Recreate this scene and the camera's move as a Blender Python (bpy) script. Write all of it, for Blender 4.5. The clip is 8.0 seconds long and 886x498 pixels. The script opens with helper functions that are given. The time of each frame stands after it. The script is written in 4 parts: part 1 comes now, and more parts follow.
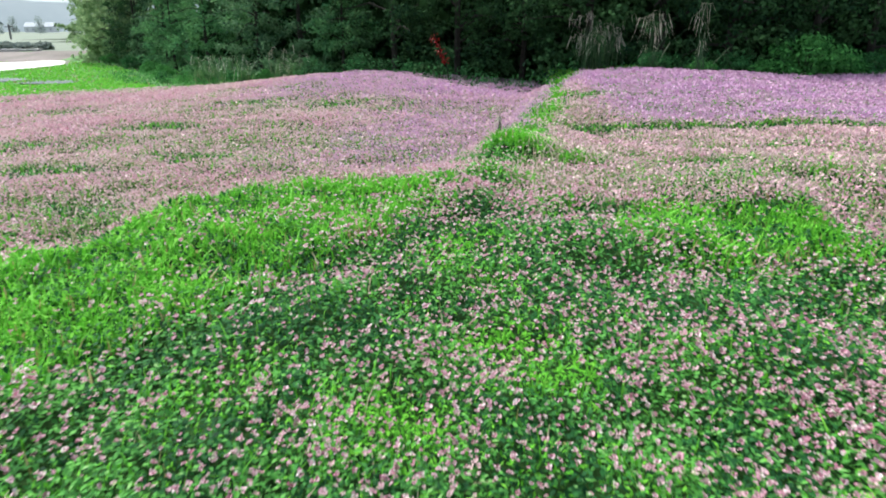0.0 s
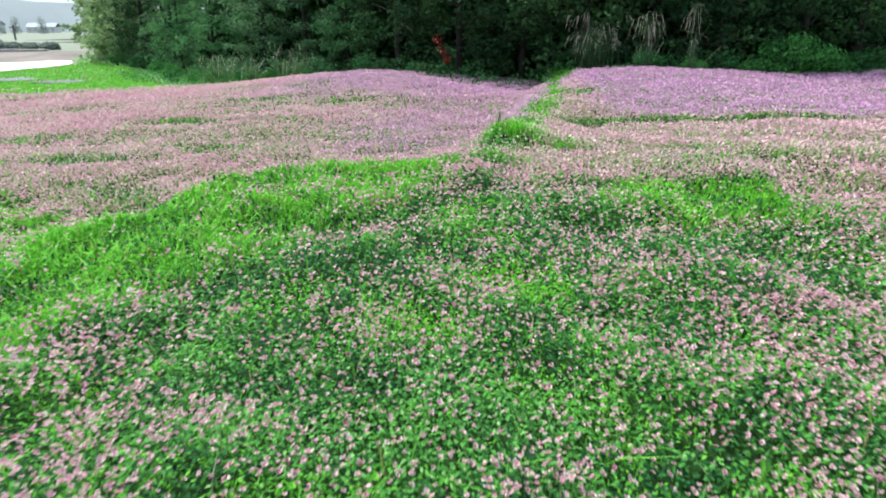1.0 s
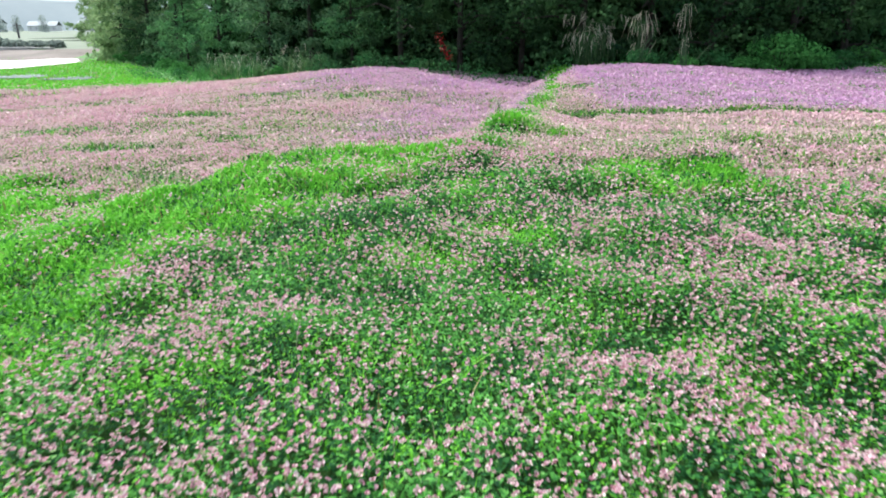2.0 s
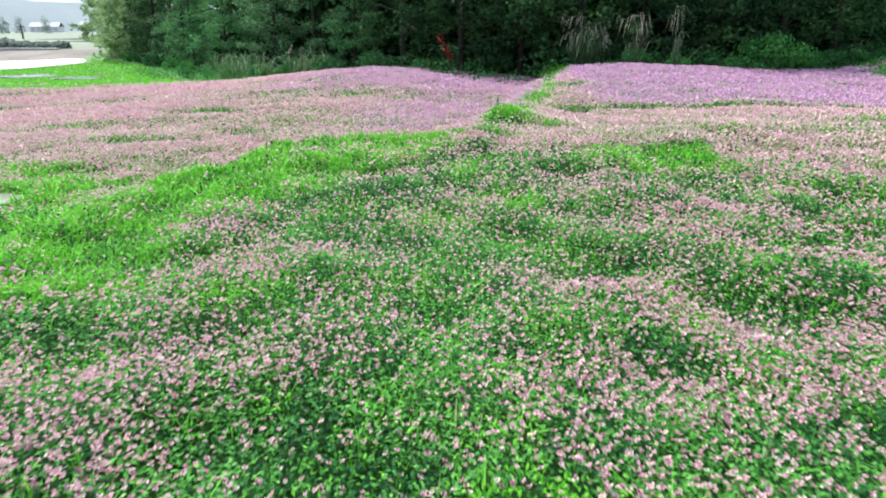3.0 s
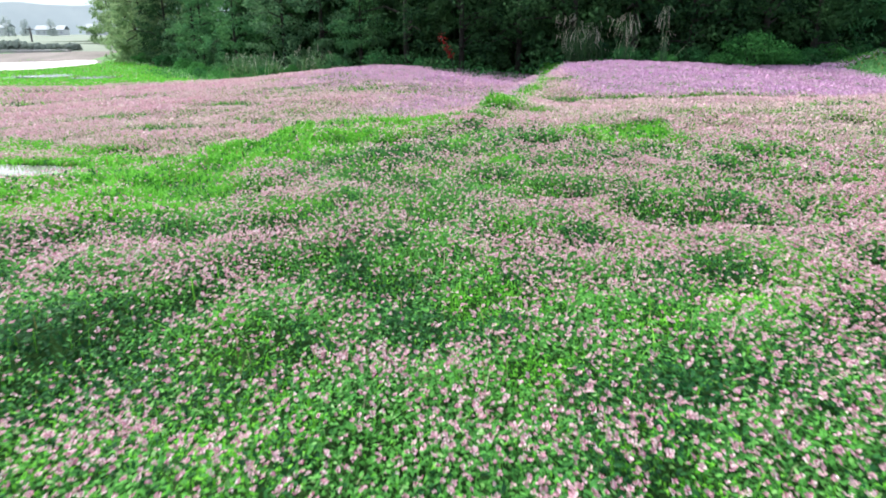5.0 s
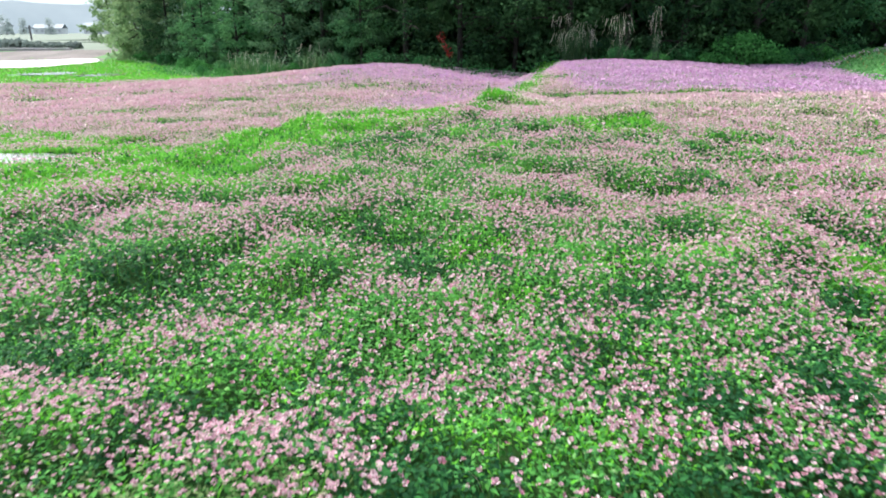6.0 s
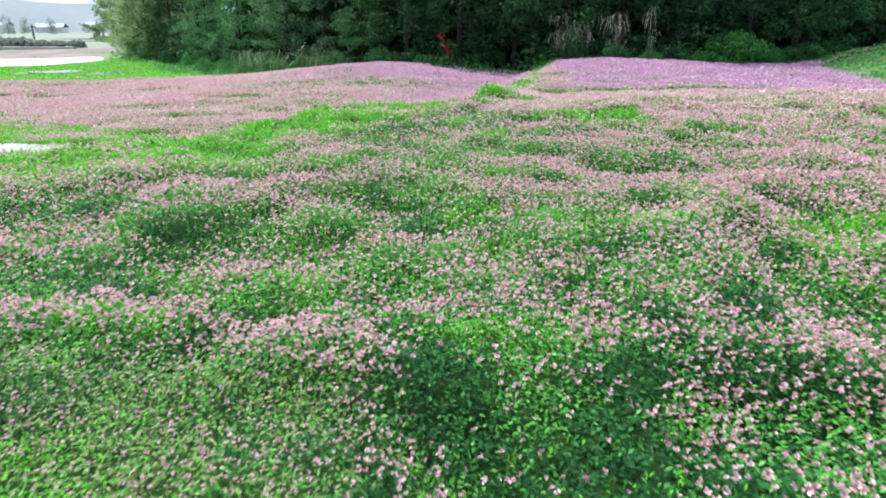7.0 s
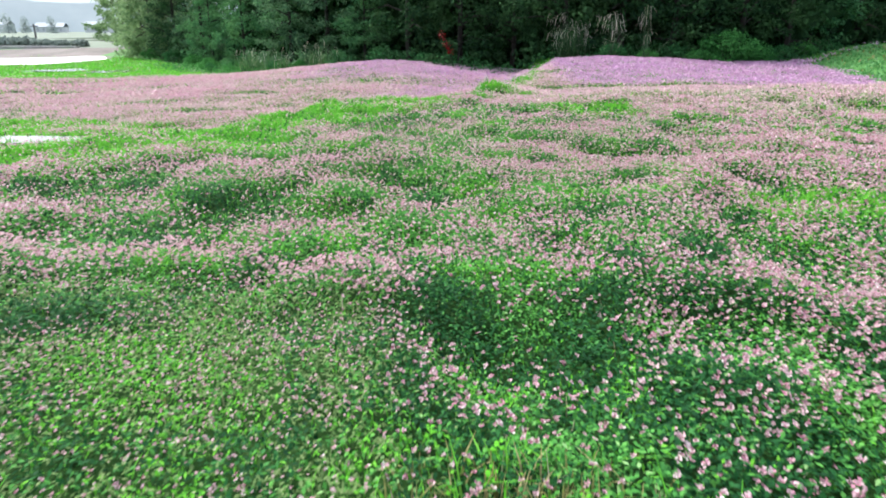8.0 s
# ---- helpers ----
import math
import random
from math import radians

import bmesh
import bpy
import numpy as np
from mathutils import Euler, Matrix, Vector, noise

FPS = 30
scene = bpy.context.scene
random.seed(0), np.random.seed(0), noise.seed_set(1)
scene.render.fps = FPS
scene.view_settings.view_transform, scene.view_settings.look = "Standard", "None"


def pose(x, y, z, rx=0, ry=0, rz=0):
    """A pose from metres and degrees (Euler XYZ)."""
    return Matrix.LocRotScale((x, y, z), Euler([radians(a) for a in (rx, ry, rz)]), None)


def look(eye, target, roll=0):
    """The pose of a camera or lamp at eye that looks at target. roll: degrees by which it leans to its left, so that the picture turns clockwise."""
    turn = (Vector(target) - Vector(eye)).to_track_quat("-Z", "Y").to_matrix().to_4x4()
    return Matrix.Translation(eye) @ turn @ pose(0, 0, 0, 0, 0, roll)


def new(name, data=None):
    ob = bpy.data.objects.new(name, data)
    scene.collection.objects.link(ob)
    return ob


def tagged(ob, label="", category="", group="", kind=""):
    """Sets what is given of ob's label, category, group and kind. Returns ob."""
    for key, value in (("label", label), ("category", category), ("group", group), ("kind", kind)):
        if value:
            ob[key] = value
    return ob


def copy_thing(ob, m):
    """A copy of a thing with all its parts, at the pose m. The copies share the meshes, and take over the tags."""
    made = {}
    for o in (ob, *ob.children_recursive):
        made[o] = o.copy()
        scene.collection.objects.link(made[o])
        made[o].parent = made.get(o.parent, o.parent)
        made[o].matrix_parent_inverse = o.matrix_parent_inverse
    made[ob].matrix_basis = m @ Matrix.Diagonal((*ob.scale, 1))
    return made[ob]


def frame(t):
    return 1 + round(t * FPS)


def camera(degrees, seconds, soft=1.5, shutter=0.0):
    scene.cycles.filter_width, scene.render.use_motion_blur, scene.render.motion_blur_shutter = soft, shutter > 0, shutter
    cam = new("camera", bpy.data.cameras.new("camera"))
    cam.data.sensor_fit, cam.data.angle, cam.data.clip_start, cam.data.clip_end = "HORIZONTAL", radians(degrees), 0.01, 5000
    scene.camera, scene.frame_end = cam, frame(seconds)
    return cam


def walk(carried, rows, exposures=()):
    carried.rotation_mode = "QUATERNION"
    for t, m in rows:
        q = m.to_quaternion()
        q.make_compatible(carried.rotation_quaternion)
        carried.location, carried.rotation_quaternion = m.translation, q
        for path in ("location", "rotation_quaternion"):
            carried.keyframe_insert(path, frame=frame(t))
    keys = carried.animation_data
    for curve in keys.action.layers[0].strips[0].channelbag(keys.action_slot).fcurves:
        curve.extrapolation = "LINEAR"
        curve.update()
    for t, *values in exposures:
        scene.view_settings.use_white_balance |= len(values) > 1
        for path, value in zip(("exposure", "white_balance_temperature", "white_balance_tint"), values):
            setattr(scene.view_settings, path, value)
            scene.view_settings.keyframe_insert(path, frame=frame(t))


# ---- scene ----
cam = camera(70.6, 8.0, soft=1.9, shutter=0.4)
PATH = [
    (0, (0.193, 0.278, 1.476), (0.098, 2.161, 0.81), -0.1),
    (0.5, (0.181, -0.201, 1.473), (0.085, 1.683, 0.808), -0.0),
    (1, (0.176, -0.672, 1.473), (0.079, 1.212, 0.808), -0.1),
    (1.5, (0.169, -1.194, 1.465), (0.071, 0.69, 0.8), -0.1),
    (1.7, (0.164, -1.402, 1.467), (0.066, 0.481, 0.8), -0.1),
    (2.8, (0.153, -2.387, 1.441), (0.062, -0.504, 0.772), 0.2),
    (3, (0.164, -2.572, 1.431), (0.066, -0.688, 0.767), 0.0),
    (3.5, (0.177, -2.963, 1.413), (0.079, -1.079, 0.75), -0.0),
    (4, (0.216, -3.358, 1.404), (0.115, -1.474, 0.74), -0.0),
    (4.5, (0.263, -3.736, 1.389), (0.161, -1.852, 0.726), -0.0),
    (4.7, (0.287, -3.903, 1.374), (0.18, -2.018, 0.715), -0.2),
    (5.8, (0.324, -4.817, 1.333), (0.218, -2.932, 0.673), -0.0),
    (6, (0.32, -4.953, 1.324), (0.22, -3.068, 0.665), 0.0),
    (6.5, (0.341, -5.3, 1.308), (0.243, -3.414, 0.649), 0.1),
    (7, (0.365, -5.678, 1.293), (0.265, -3.792, 0.633), 0.1),
    (7.5, (0.363, -6.03, 1.284), (0.265, -4.145, 0.623), 0.1),
    (8, (0.352, -6.402, 1.266), (0.253, -4.517, 0.605), 0.1),
]
walk(cam, [(t, look(eye, target, roll)) for t, eye, target, roll in PATH],
     [(0, 1.1, 6500, 10), (1.0, 1.16, 6500, 10), (1.7, 1.22, 6500, 10), (3.0, 1.32, 6470, 10.7), (8, 1.3, 6400, 12.3)])

# ---- world, sun, exposure ----
world = bpy.data.worlds.new("overcast_sky")
scene.world = world
world.use_nodes = True
wn, wl = world.node_tree.nodes, world.node_tree.links
sky = wn.new("ShaderNodeTexSky")
sky.sky_type = "NISHITA"
sky.sun_disc = False
sky.sun_elevation, sky.sun_rotation = radians(52), radians(-50)
sky.air_density, sky.dust_density, sky.ozone_density = 1.2, 4.0, 1.0
veil = wn.new("ShaderNodeMix")
veil.data_type = "RGBA"
veil.inputs[0].default_value = 0.55
veil.inputs[7].default_value = (7.2, 8.0, 9.2, 1)
wl.new(sky.outputs[0], veil.inputs[6])
wl.new(veil.outputs[2], wn["Background"].inputs[0])
wn["Background"].inputs[1].default_value = 0.09
sun = new("sun", bpy.data.lights.new("sun", "SUN"))
sun.data.energy, sun.data.angle, sun.data.color = 3.8, radians(16), (1.0, 0.97, 0.93)
sun.matrix_world = look((-38, 32, 64), (0, 0, 0))

# ---- materials ----
def shader(name, rough=0.7, spec=0.3):
    m = bpy.data.materials.new(name)
    m.use_nodes = True
    n, l = m.node_tree.nodes, m.node_tree.links
    p = n["Principled BSDF"]
    p.inputs["Roughness"].default_value = rough
    p.inputs["Specular IOR Level"].default_value = spec
    return m, n, l, p


def ramp(n, stops):
    r = n.new("ShaderNodeValToRGB")
    while len(r.color_ramp.elements) < len(stops):
        r.color_ramp.elements.new(0.5)
    for e, (pos, c) in zip(r.color_ramp.elements, stops):
        e.position, e.color = pos, (*c, 1)
    return r


def noise_at(n, l, scale, detail=4):
    g = n.new("ShaderNodeNewGeometry")
    t = n.new("ShaderNodeTexNoise")
    t.inputs["Scale"].default_value, t.inputs["Detail"].default_value = scale, detail
    l.new(g.outputs["Position"], t.inputs["Vector"])
    return t


def leafy(name, stops, patch, patch_scale=0.8, through_light=0.35, rough=0.55, spec=0.25, share=0.45):
    """Leaves or petals: a colour for each island, tinted by broad patches, with light passing through."""
    m, n, l, p = shader(name, rough, spec)
    g = n.new("ShaderNodeNewGeometry")
    r = ramp(n, stops)
    l.new(g.outputs["Random Per Island"], r.inputs[0])
    t = noise_at(n, l, patch_scale)
    lim = ramp(n, [(0.38, (0, 0, 0)), (0.64, (1, 1, 1))])
    l.new(t.outputs["Fac"], lim.inputs[0])
    amount = n.new("ShaderNodeMath")
    amount.operation = "MULTIPLY"
    amount.inputs[1].default_value = share
    l.new(lim.outputs[0], amount.inputs[0])
    mix = n.new("ShaderNodeMix")
    mix.data_type = "RGBA"
    l.new(amount.outputs[0], mix.inputs[0])
    l.new(r.outputs[0], mix.inputs[6])
    mix.inputs[7].default_value = (*patch, 1)
    l.new(mix.outputs[2], p.inputs["Base Color"])
    tr = n.new("ShaderNodeBsdfTranslucent")
    l.new(mix.outputs[2], tr.inputs[0])
    ms = n.new("ShaderNodeMixShader")
    ms.inputs[0].default_value = through_light
    l.new(p.outputs[0], ms.inputs[1])
    l.new(tr.outputs[0], ms.inputs[2])
    l.new(ms.outputs[0], n["Material Output"].inputs[0])
    return m


def solid(name, c1, c2, scale, rough=0.85, bump=0.4, fine=None):
    """A rough surface with two scales of mottling and relief."""
    m, n, l, p = shader(name, rough)
    t = noise_at(n, l, scale, 6)
    f = noise_at(n, l, fine or scale * 9, 3)
    mid = n.new("ShaderNodeMath")
    mid.operation = "MULTIPLY_ADD"
    mid.inputs[1].default_value, mid.inputs[2].default_value = 0.5, -0.25
    l.new(f.outputs["Fac"], mid.inputs[0])
    add = n.new("ShaderNodeMath")
    l.new(mid.outputs[0], add.inputs[0])
    l.new(t.outputs["Fac"], add.inputs[1])
    r = ramp(n, [(0.3, c1), (0.7, c2)])
    l.new(add.outputs[0], r.inputs[0])
    l.new(r.outputs[0], p.inputs["Base Color"])
    b = n.new("ShaderNodeBump")
    b.inputs["Strength"].default_value, b.inputs["Distance"].default_value = bump, 0.04
    l.new(add.outputs[0], b.inputs["Height"])
    l.new(b.outputs[0], p.inputs["Normal"])
    return m


M_CLOVER = leafy("clover_leaf", [(0, (0.016, 0.082, 0.022)), (0.3, (0.038, 0.17, 0.04)), (0.7, (0.078, 0.30, 0.06)), (0.93, (0.14, 0.41, 0.09)), (1, (0.28, 0.47, 0.20))], (0.10, 0.36, 0.05), 2.4, share=0.5, rough=0.7, spec=0.12)
M_BRIGHT = leafy("bright_turf_leaf", [(0, (0.04, 0.22, 0.016)), (0.5, (0.095, 0.40, 0.025)), (1, (0.18, 0.52, 0.055))], (0.13, 0.46, 0.032), 1.8, rough=0.7, spec=0.12)
# This dark green also carries the shade inside lush clumps and hollows.
M_DARK = leafy("dense_shaded_clover_leaf", [(0, (0.005, 0.034, 0.013)), (0.5, (0.013, 0.08, 0.022)), (0.85, (0.028, 0.145, 0.034)), (1, (0.07, 0.26, 0.06))], (0.013, 0.092, 0.025), 2.0, rough=0.7, spec=0.12)
M_GRASS = leafy("fresh_grass", [(0, (0.05, 0.24, 0.02)), (0.5, (0.105, 0.42, 0.032)), (1, (0.20, 0.54, 0.065))], (0.15, 0.46, 0.042), 1.3, rough=0.65, spec=0.15)
M_BANKGRASS = leafy("dull_bank_grass", [(0, (0.05, 0.19, 0.055)), (0.5, (0.085, 0.27, 0.08)), (1, (0.14, 0.34, 0.12))], (0.12, 0.28, 0.09), 0.8)
M_DRY = leafy("dry_grass", [(0, (0.16, 0.17, 0.05)), (0.6, (0.27, 0.25, 0.1)), (1, (0.36, 0.3, 0.16))], (0.2, 0.24, 0.07), 2.0)
M_PALE = leafy("pale_pink_petal", [(0, (0.25, 0.08, 0.12)), (0.25, (0.41, 0.18, 0.25)), (0.55, (0.51, 0.30, 0.36)), (0.8, (0.59, 0.43, 0.47)), (1, (0.78, 0.74, 0.72))], (0.51, 0.31, 0.36), 1.5, 0.3, share=0.35)
M_ROSE = leafy("rose_petal", [(0, (0.47, 0.22, 0.30)), (0.5, (0.56, 0.345, 0.405)), (1, (0.66, 0.485, 0.51))], (0.59, 0.465, 0.44), 0.6, 0.3, share=0.6)
M_VIOLET = leafy("violet_petal", [(0, (0.41, 0.18, 0.38)), (0.5, (0.49, 0.28, 0.47)), (1, (0.59, 0.41, 0.56))], (0.53, 0.345, 0.45), 0.5, 0.3, share=0.6)
M_STEM = leafy("green_stem", [(0, (0.06, 0.16, 0.03)), (1, (0.12, 0.24, 0.05))], (0.1, 0.15, 0.05), 3.0)
M_FOREST = leafy("forest_leaf", [(0, (0.006, 0.021, 0.012)), (0.6, (0.016, 0.049, 0.021)), (1, (0.042, 0.11, 0.04))], (0.034, 0.08, 0.027), 0.7, 0.25, 0.9, 0.03, share=0.7)
M_TEAL = leafy("bluish_leaf", [(0, (0.03, 0.11, 0.05)), (0.7, (0.06, 0.19, 0.076)), (1, (0.11, 0.28, 0.105))], (0.11, 0.26, 0.09), 0.6, 0.35, 0.85, 0.06, share=0.6)
# The next two leaf colours are lightened to stand in for distance haze.
M_LIGHT = leafy("hazed_light_leaf", [(0, (0.11, 0.20, 0.08)), (0.6, (0.18, 0.30, 0.13)), (1, (0.27, 0.39, 0.18))], (0.22, 0.30, 0.17), 0.3, 0.35, 0.85, 0.06)
M_SOFT = leafy("hazed_soft_leaf", [(0, (0.038, 0.098, 0.054)), (0.6, (0.072, 0.165, 0.08)), (1, (0.13, 0.25, 0.12))], (0.09, 0.18, 0.075), 0.4, 0.35, 0.85, 0.06)
M_SHRUB = leafy("shrub_leaf", [(0, (0.022, 0.095, 0.026)), (0.6, (0.042, 0.18, 0.042)), (1, (0.085, 0.28, 0.07))], (0.06, 0.21, 0.05), 0.9, 0.35, 0.85, 0.06)
M_FIELDLEAF = leafy("field_leaf", [(0, (0.085, 0.15, 0.05)), (0.5, (0.13, 0.22, 0.075)), (1, (0.21, 0.29, 0.12))], (0.13, 0.26, 0.065), 0.9, rough=0.7, spec=0.12)
M_REEDLEAF = leafy("dark_reed_leaf", [(0, (0.014, 0.045, 0.02)), (0.7, (0.03, 0.08, 0.032)), (1, (0.075, 0.12, 0.055))], (0.03, 0.075, 0.032), 2.0, 0.3)
M_RED = leafy("red_leaf", [(0, (0.10, 0.004, 0.004)), (0.6, (0.22, 0.008, 0.008)), (1, (0.42, 0.02, 0.02))], (0.16, 0.006, 0.006), 3.0, 0.3)
M_REED = leafy("reed_leaf", [(0, (0.035, 0.11, 0.035)), (0.7, (0.075, 0.18, 0.06)), (1, (0.20, 0.24, 0.12))], (0.06, 0.15, 0.05), 2.0, 0.3)
M_PLUME = leafy("dry_plume", [(0, (0.46, 0.45, 0.36)), (0.6, (0.64, 0.63, 0.54)), (1, (0.78, 0.77, 0.70))], (0.52, 0.49, 0.38), 4.0, 0.4)
M_HEDGE = leafy("hedge_leaf", [(0, (0.17, 0.21, 0.19)), (1, (0.24, 0.29, 0.26))], (0.2, 0.25, 0.22), 0.3, 0.2, 0.9, 0.05)
# Far trees' leaves are painted pale: distance haze put into the colour.
M_HAZE = leafy("haze_paled_leaf", [(0, (0.30, 0.36, 0.34)), (1, (0.42, 0.48, 0.45))], (0.36, 0.42, 0.40), 0.1, 0.2, 0.9, 0.03)
# Soil colour is near black so gaps between leaves read as deep shade.
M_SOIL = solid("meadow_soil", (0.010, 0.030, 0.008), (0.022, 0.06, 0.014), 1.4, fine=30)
M_STRAW = leafy("pale_seed_grass", [(0, (0.24, 0.26, 0.13)), (0.6, (0.36, 0.34, 0.22)), (1, (0.48, 0.43, 0.34))], (0.40, 0.34, 0.26), 1.0)
M_SAND = solid("pale_concrete_road", (0.50, 0.50, 0.49), (0.66, 0.66, 0.64), 0.2, fine=3)
M_BANKSOIL = solid("river_bank_earth", (0.075, 0.066, 0.06), (0.135, 0.12, 0.11), 0.25, fine=2.5)
M_BARK = solid("bark", (0.010, 0.010, 0.008), (0.028, 0.025, 0.02), 6.0, 0.95, 0.8)
M_UNDER = leafy("undergrowth_leaf", [(0, (0.016, 0.075, 0.026)), (0.6, (0.032, 0.13, 0.044)), (1, (0.065, 0.22, 0.07))], (0.04, 0.15, 0.05), 0.9, 0.35, 0.85, 0.04)
M_CONCRETE = solid("weathered_concrete", (0.36, 0.36, 0.35), (0.52, 0.52, 0.5), 0.7)
M_PLASTER = solid("white_plaster", (0.5, 0.53, 0.54), (0.6, 0.62, 0.62), 0.3)
M_TILE = solid("grey_roof", (0.27, 0.31, 0.34), (0.34, 0.38, 0.41), 0.5)
M_POLE = solid("dark_wood", (0.07, 0.07, 0.07), (0.13, 0.12, 0.12), 1.0)
# Glass of the far windows is lightened, with haze put into its colour.
M_GLASS, _n, _l, _p = shader("hazed_window_glass", 0.1, 0.6)
_p.inputs["Base Color"].default_value = (0.38, 0.4, 0.42, 1)
M_WATER, _n, _l, _p = shader("still_water", 0.04, 0.6)
_p.inputs["Base Color"].default_value = (0.16, 0.17, 0.15, 1)
_t = noise_at(_n, _l, 2.2, 4)
_b = _n.new("ShaderNodeBump")
_b.inputs["Strength"].default_value, _b.inputs["Distance"].default_value = 0.12, 0.02
_l.new(_t.outputs["Fac"], _b.inputs["Height"])
_l.new(_b.outputs[0], _p.inputs["Normal"])
_p.inputs["IOR"].default_value = 1.33
# Haze over the hills is painted: pale colour plus a faint glow.
M_HILL = bpy.data.materials.new("haze_glow_hill")
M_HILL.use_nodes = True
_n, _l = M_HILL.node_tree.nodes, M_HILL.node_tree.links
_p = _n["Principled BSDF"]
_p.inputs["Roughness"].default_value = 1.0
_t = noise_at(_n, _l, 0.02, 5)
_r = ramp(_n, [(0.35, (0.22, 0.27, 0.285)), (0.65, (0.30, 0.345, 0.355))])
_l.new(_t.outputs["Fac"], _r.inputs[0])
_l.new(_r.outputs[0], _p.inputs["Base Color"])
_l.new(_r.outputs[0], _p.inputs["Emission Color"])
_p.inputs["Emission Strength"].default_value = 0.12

# ---- number helpers ----
rng = np.random.default_rng(7)


def ss(a, b, v):
    t = np.clip((v - a) / (b - a), 0, 1)
    return t * t * (3 - 2 * t)


def vnoise(x, y, scale, seed=0):
    """Smooth value noise from 0 to 1."""
    x, y = np.asarray(x) / scale, np.asarray(y) / scale
    i, j = np.floor(x), np.floor(y)
    u, v = x - i, y - j
    u, v = u * u * (3 - 2 * u), v * v * (3 - 2 * v)

    def h(a, b):
        q = np.sin(a * 127.1 + b * 311.7 + seed * 74.7) * 43758.5453
        return q - np.floor(q)
    return (h(i, j) * (1 - u) + h(i + 1, j) * u) * (1 - v) + (h(i, j + 1) * (1 - u) + h(i + 1, j + 1) * u) * v


def fbm(x, y, scale, seed=0):
    return 0.55 * vnoise(x, y, scale, seed) + 0.3 * vnoise(x, y, scale * 0.47, seed + 3) + 0.15 * vnoise(x, y, scale * 0.21, seed + 5)


def inside(poly, x, y, soft=0.25, wob=0.35, seed=1):
    """1 inside the outline, 0 outside, with a soft wandering border."""
    x, y = np.asarray(x, float), np.asarray(y, float)
    far = soft + 1.2 * wob
    close = (x > min(p[0] for p in poly) - far) & (x < max(p[0] for p in poly) + far) & (y > min(p[1] for p in poly) - far) & (y < max(p[1] for p in poly) + far)
    whole = np.zeros(x.shape)
    x, y = x[close], y[close]
    x = x + (fbm(x, y, 1.1, seed) - 0.5) * 2 * wob
    y = y + (fbm(x, y, 1.1, seed + 9) - 0.5) * 2 * wob
    hit = np.zeros(x.shape, bool)
    near = np.full(x.shape, 1e9)
    for (x0, y0), (x1, y1) in zip(poly, poly[1:] + poly[:1]):
        cross = (y0 > y) != (y1 > y)
        hit ^= cross & (x < (x1 - x0) * (y - y0) / ((y1 - y0) or 1e-9) + x0)
        k = np.clip(((x - x0) * (x1 - x0) + (y - y0) * (y1 - y0)) / ((x1 - x0) ** 2 + (y1 - y0) ** 2), 0, 1)
        near = np.minimum(near, np.hypot(x - x0 - k * (x1 - x0), y - y0 - k * (y1 - y0)))
    whole[close] = ss(-soft, soft, np.where(hit, near, -near))
    return whole


def blob(x, y, cx, cy, rx, ry):
    return np.exp(-((x - cx) / rx) ** 2 - ((y - cy) / ry) ** 2)


# ---- the lie of the land ----
def bund_x(y):
    return np.interp(y, [5, 7, 9.5, 12, 16, 22], [-0.2, 0.35, 0.75, 1.2, 2.0, 2.9])


def hummock(x, y):
    """Rounded clumps with narrow hollows between them, 0 to 1."""
    a = vnoise(x + 0.25 * vnoise(x, y, 0.5, 61), y, 0.62, 4)
    b = vnoise(x, y + 0.2 * vnoise(x, y, 0.4, 62), 0.31, 14)
    return np.clip(0.7 * ss(0.12, 0.75, a) + 0.3 * ss(0.15, 0.8, b), 0, 1)


CREST = [(2.9, 23.5), (2.5, 22), (1.6, 16), (0.85, 12), (0.4, 9.5), (0.0, 8.3), (-0.5, 7.5), (-1.3, 6.95), (-2.2, 6.4), (-2.8, 5.4), (-3.3, 4.4), (-4.2, 2.9), (-6.0, 1.5), (-10, 0.4), (-30, -1.5)]


def beyond_crest(x, y):
    """Metres past the rim of the meadow's shelf, towards the sunken field; negative on the shelf."""
    x, y = np.asarray(x, float), np.asarray(y, float)
    near = np.full(x.shape, 1e9)
    hit = np.zeros(x.shape, bool)
    ring = CREST + [(-60, -2), (-60, 90), (2.9, 90)]
    for i, ((x0, y0), (x1, y1)) in enumerate(zip(ring, ring[1:] + ring[:1])):
        hit ^= ((y0 > y) != (y1 > y)) & (x < (x1 - x0) * (y - y0) / ((y1 - y0) or 1e-9) + x0)
        if i < len(CREST) - 1:
            k = np.clip(((x - x0) * (x1 - x0) + (y - y0) * (y1 - y0)) / ((x1 - x0) ** 2 + (y1 - y0) ** 2), 0, 1)
            near = np.minimum(near, np.hypot(x - x0 - k * (x1 - x0), y - y0 - k * (y1 - y0)))
    return np.where(hit, near, -near)


def ridge_y(x):
    """Line of the low hump near the path's end."""
    return np.interp(x, [-4, -1.9, -1.4, -1.05, -0.5, 0.0, 1.0], [-3.3, -3.08, -3.0, -3.06, -3.25, -3.43, -3.7])


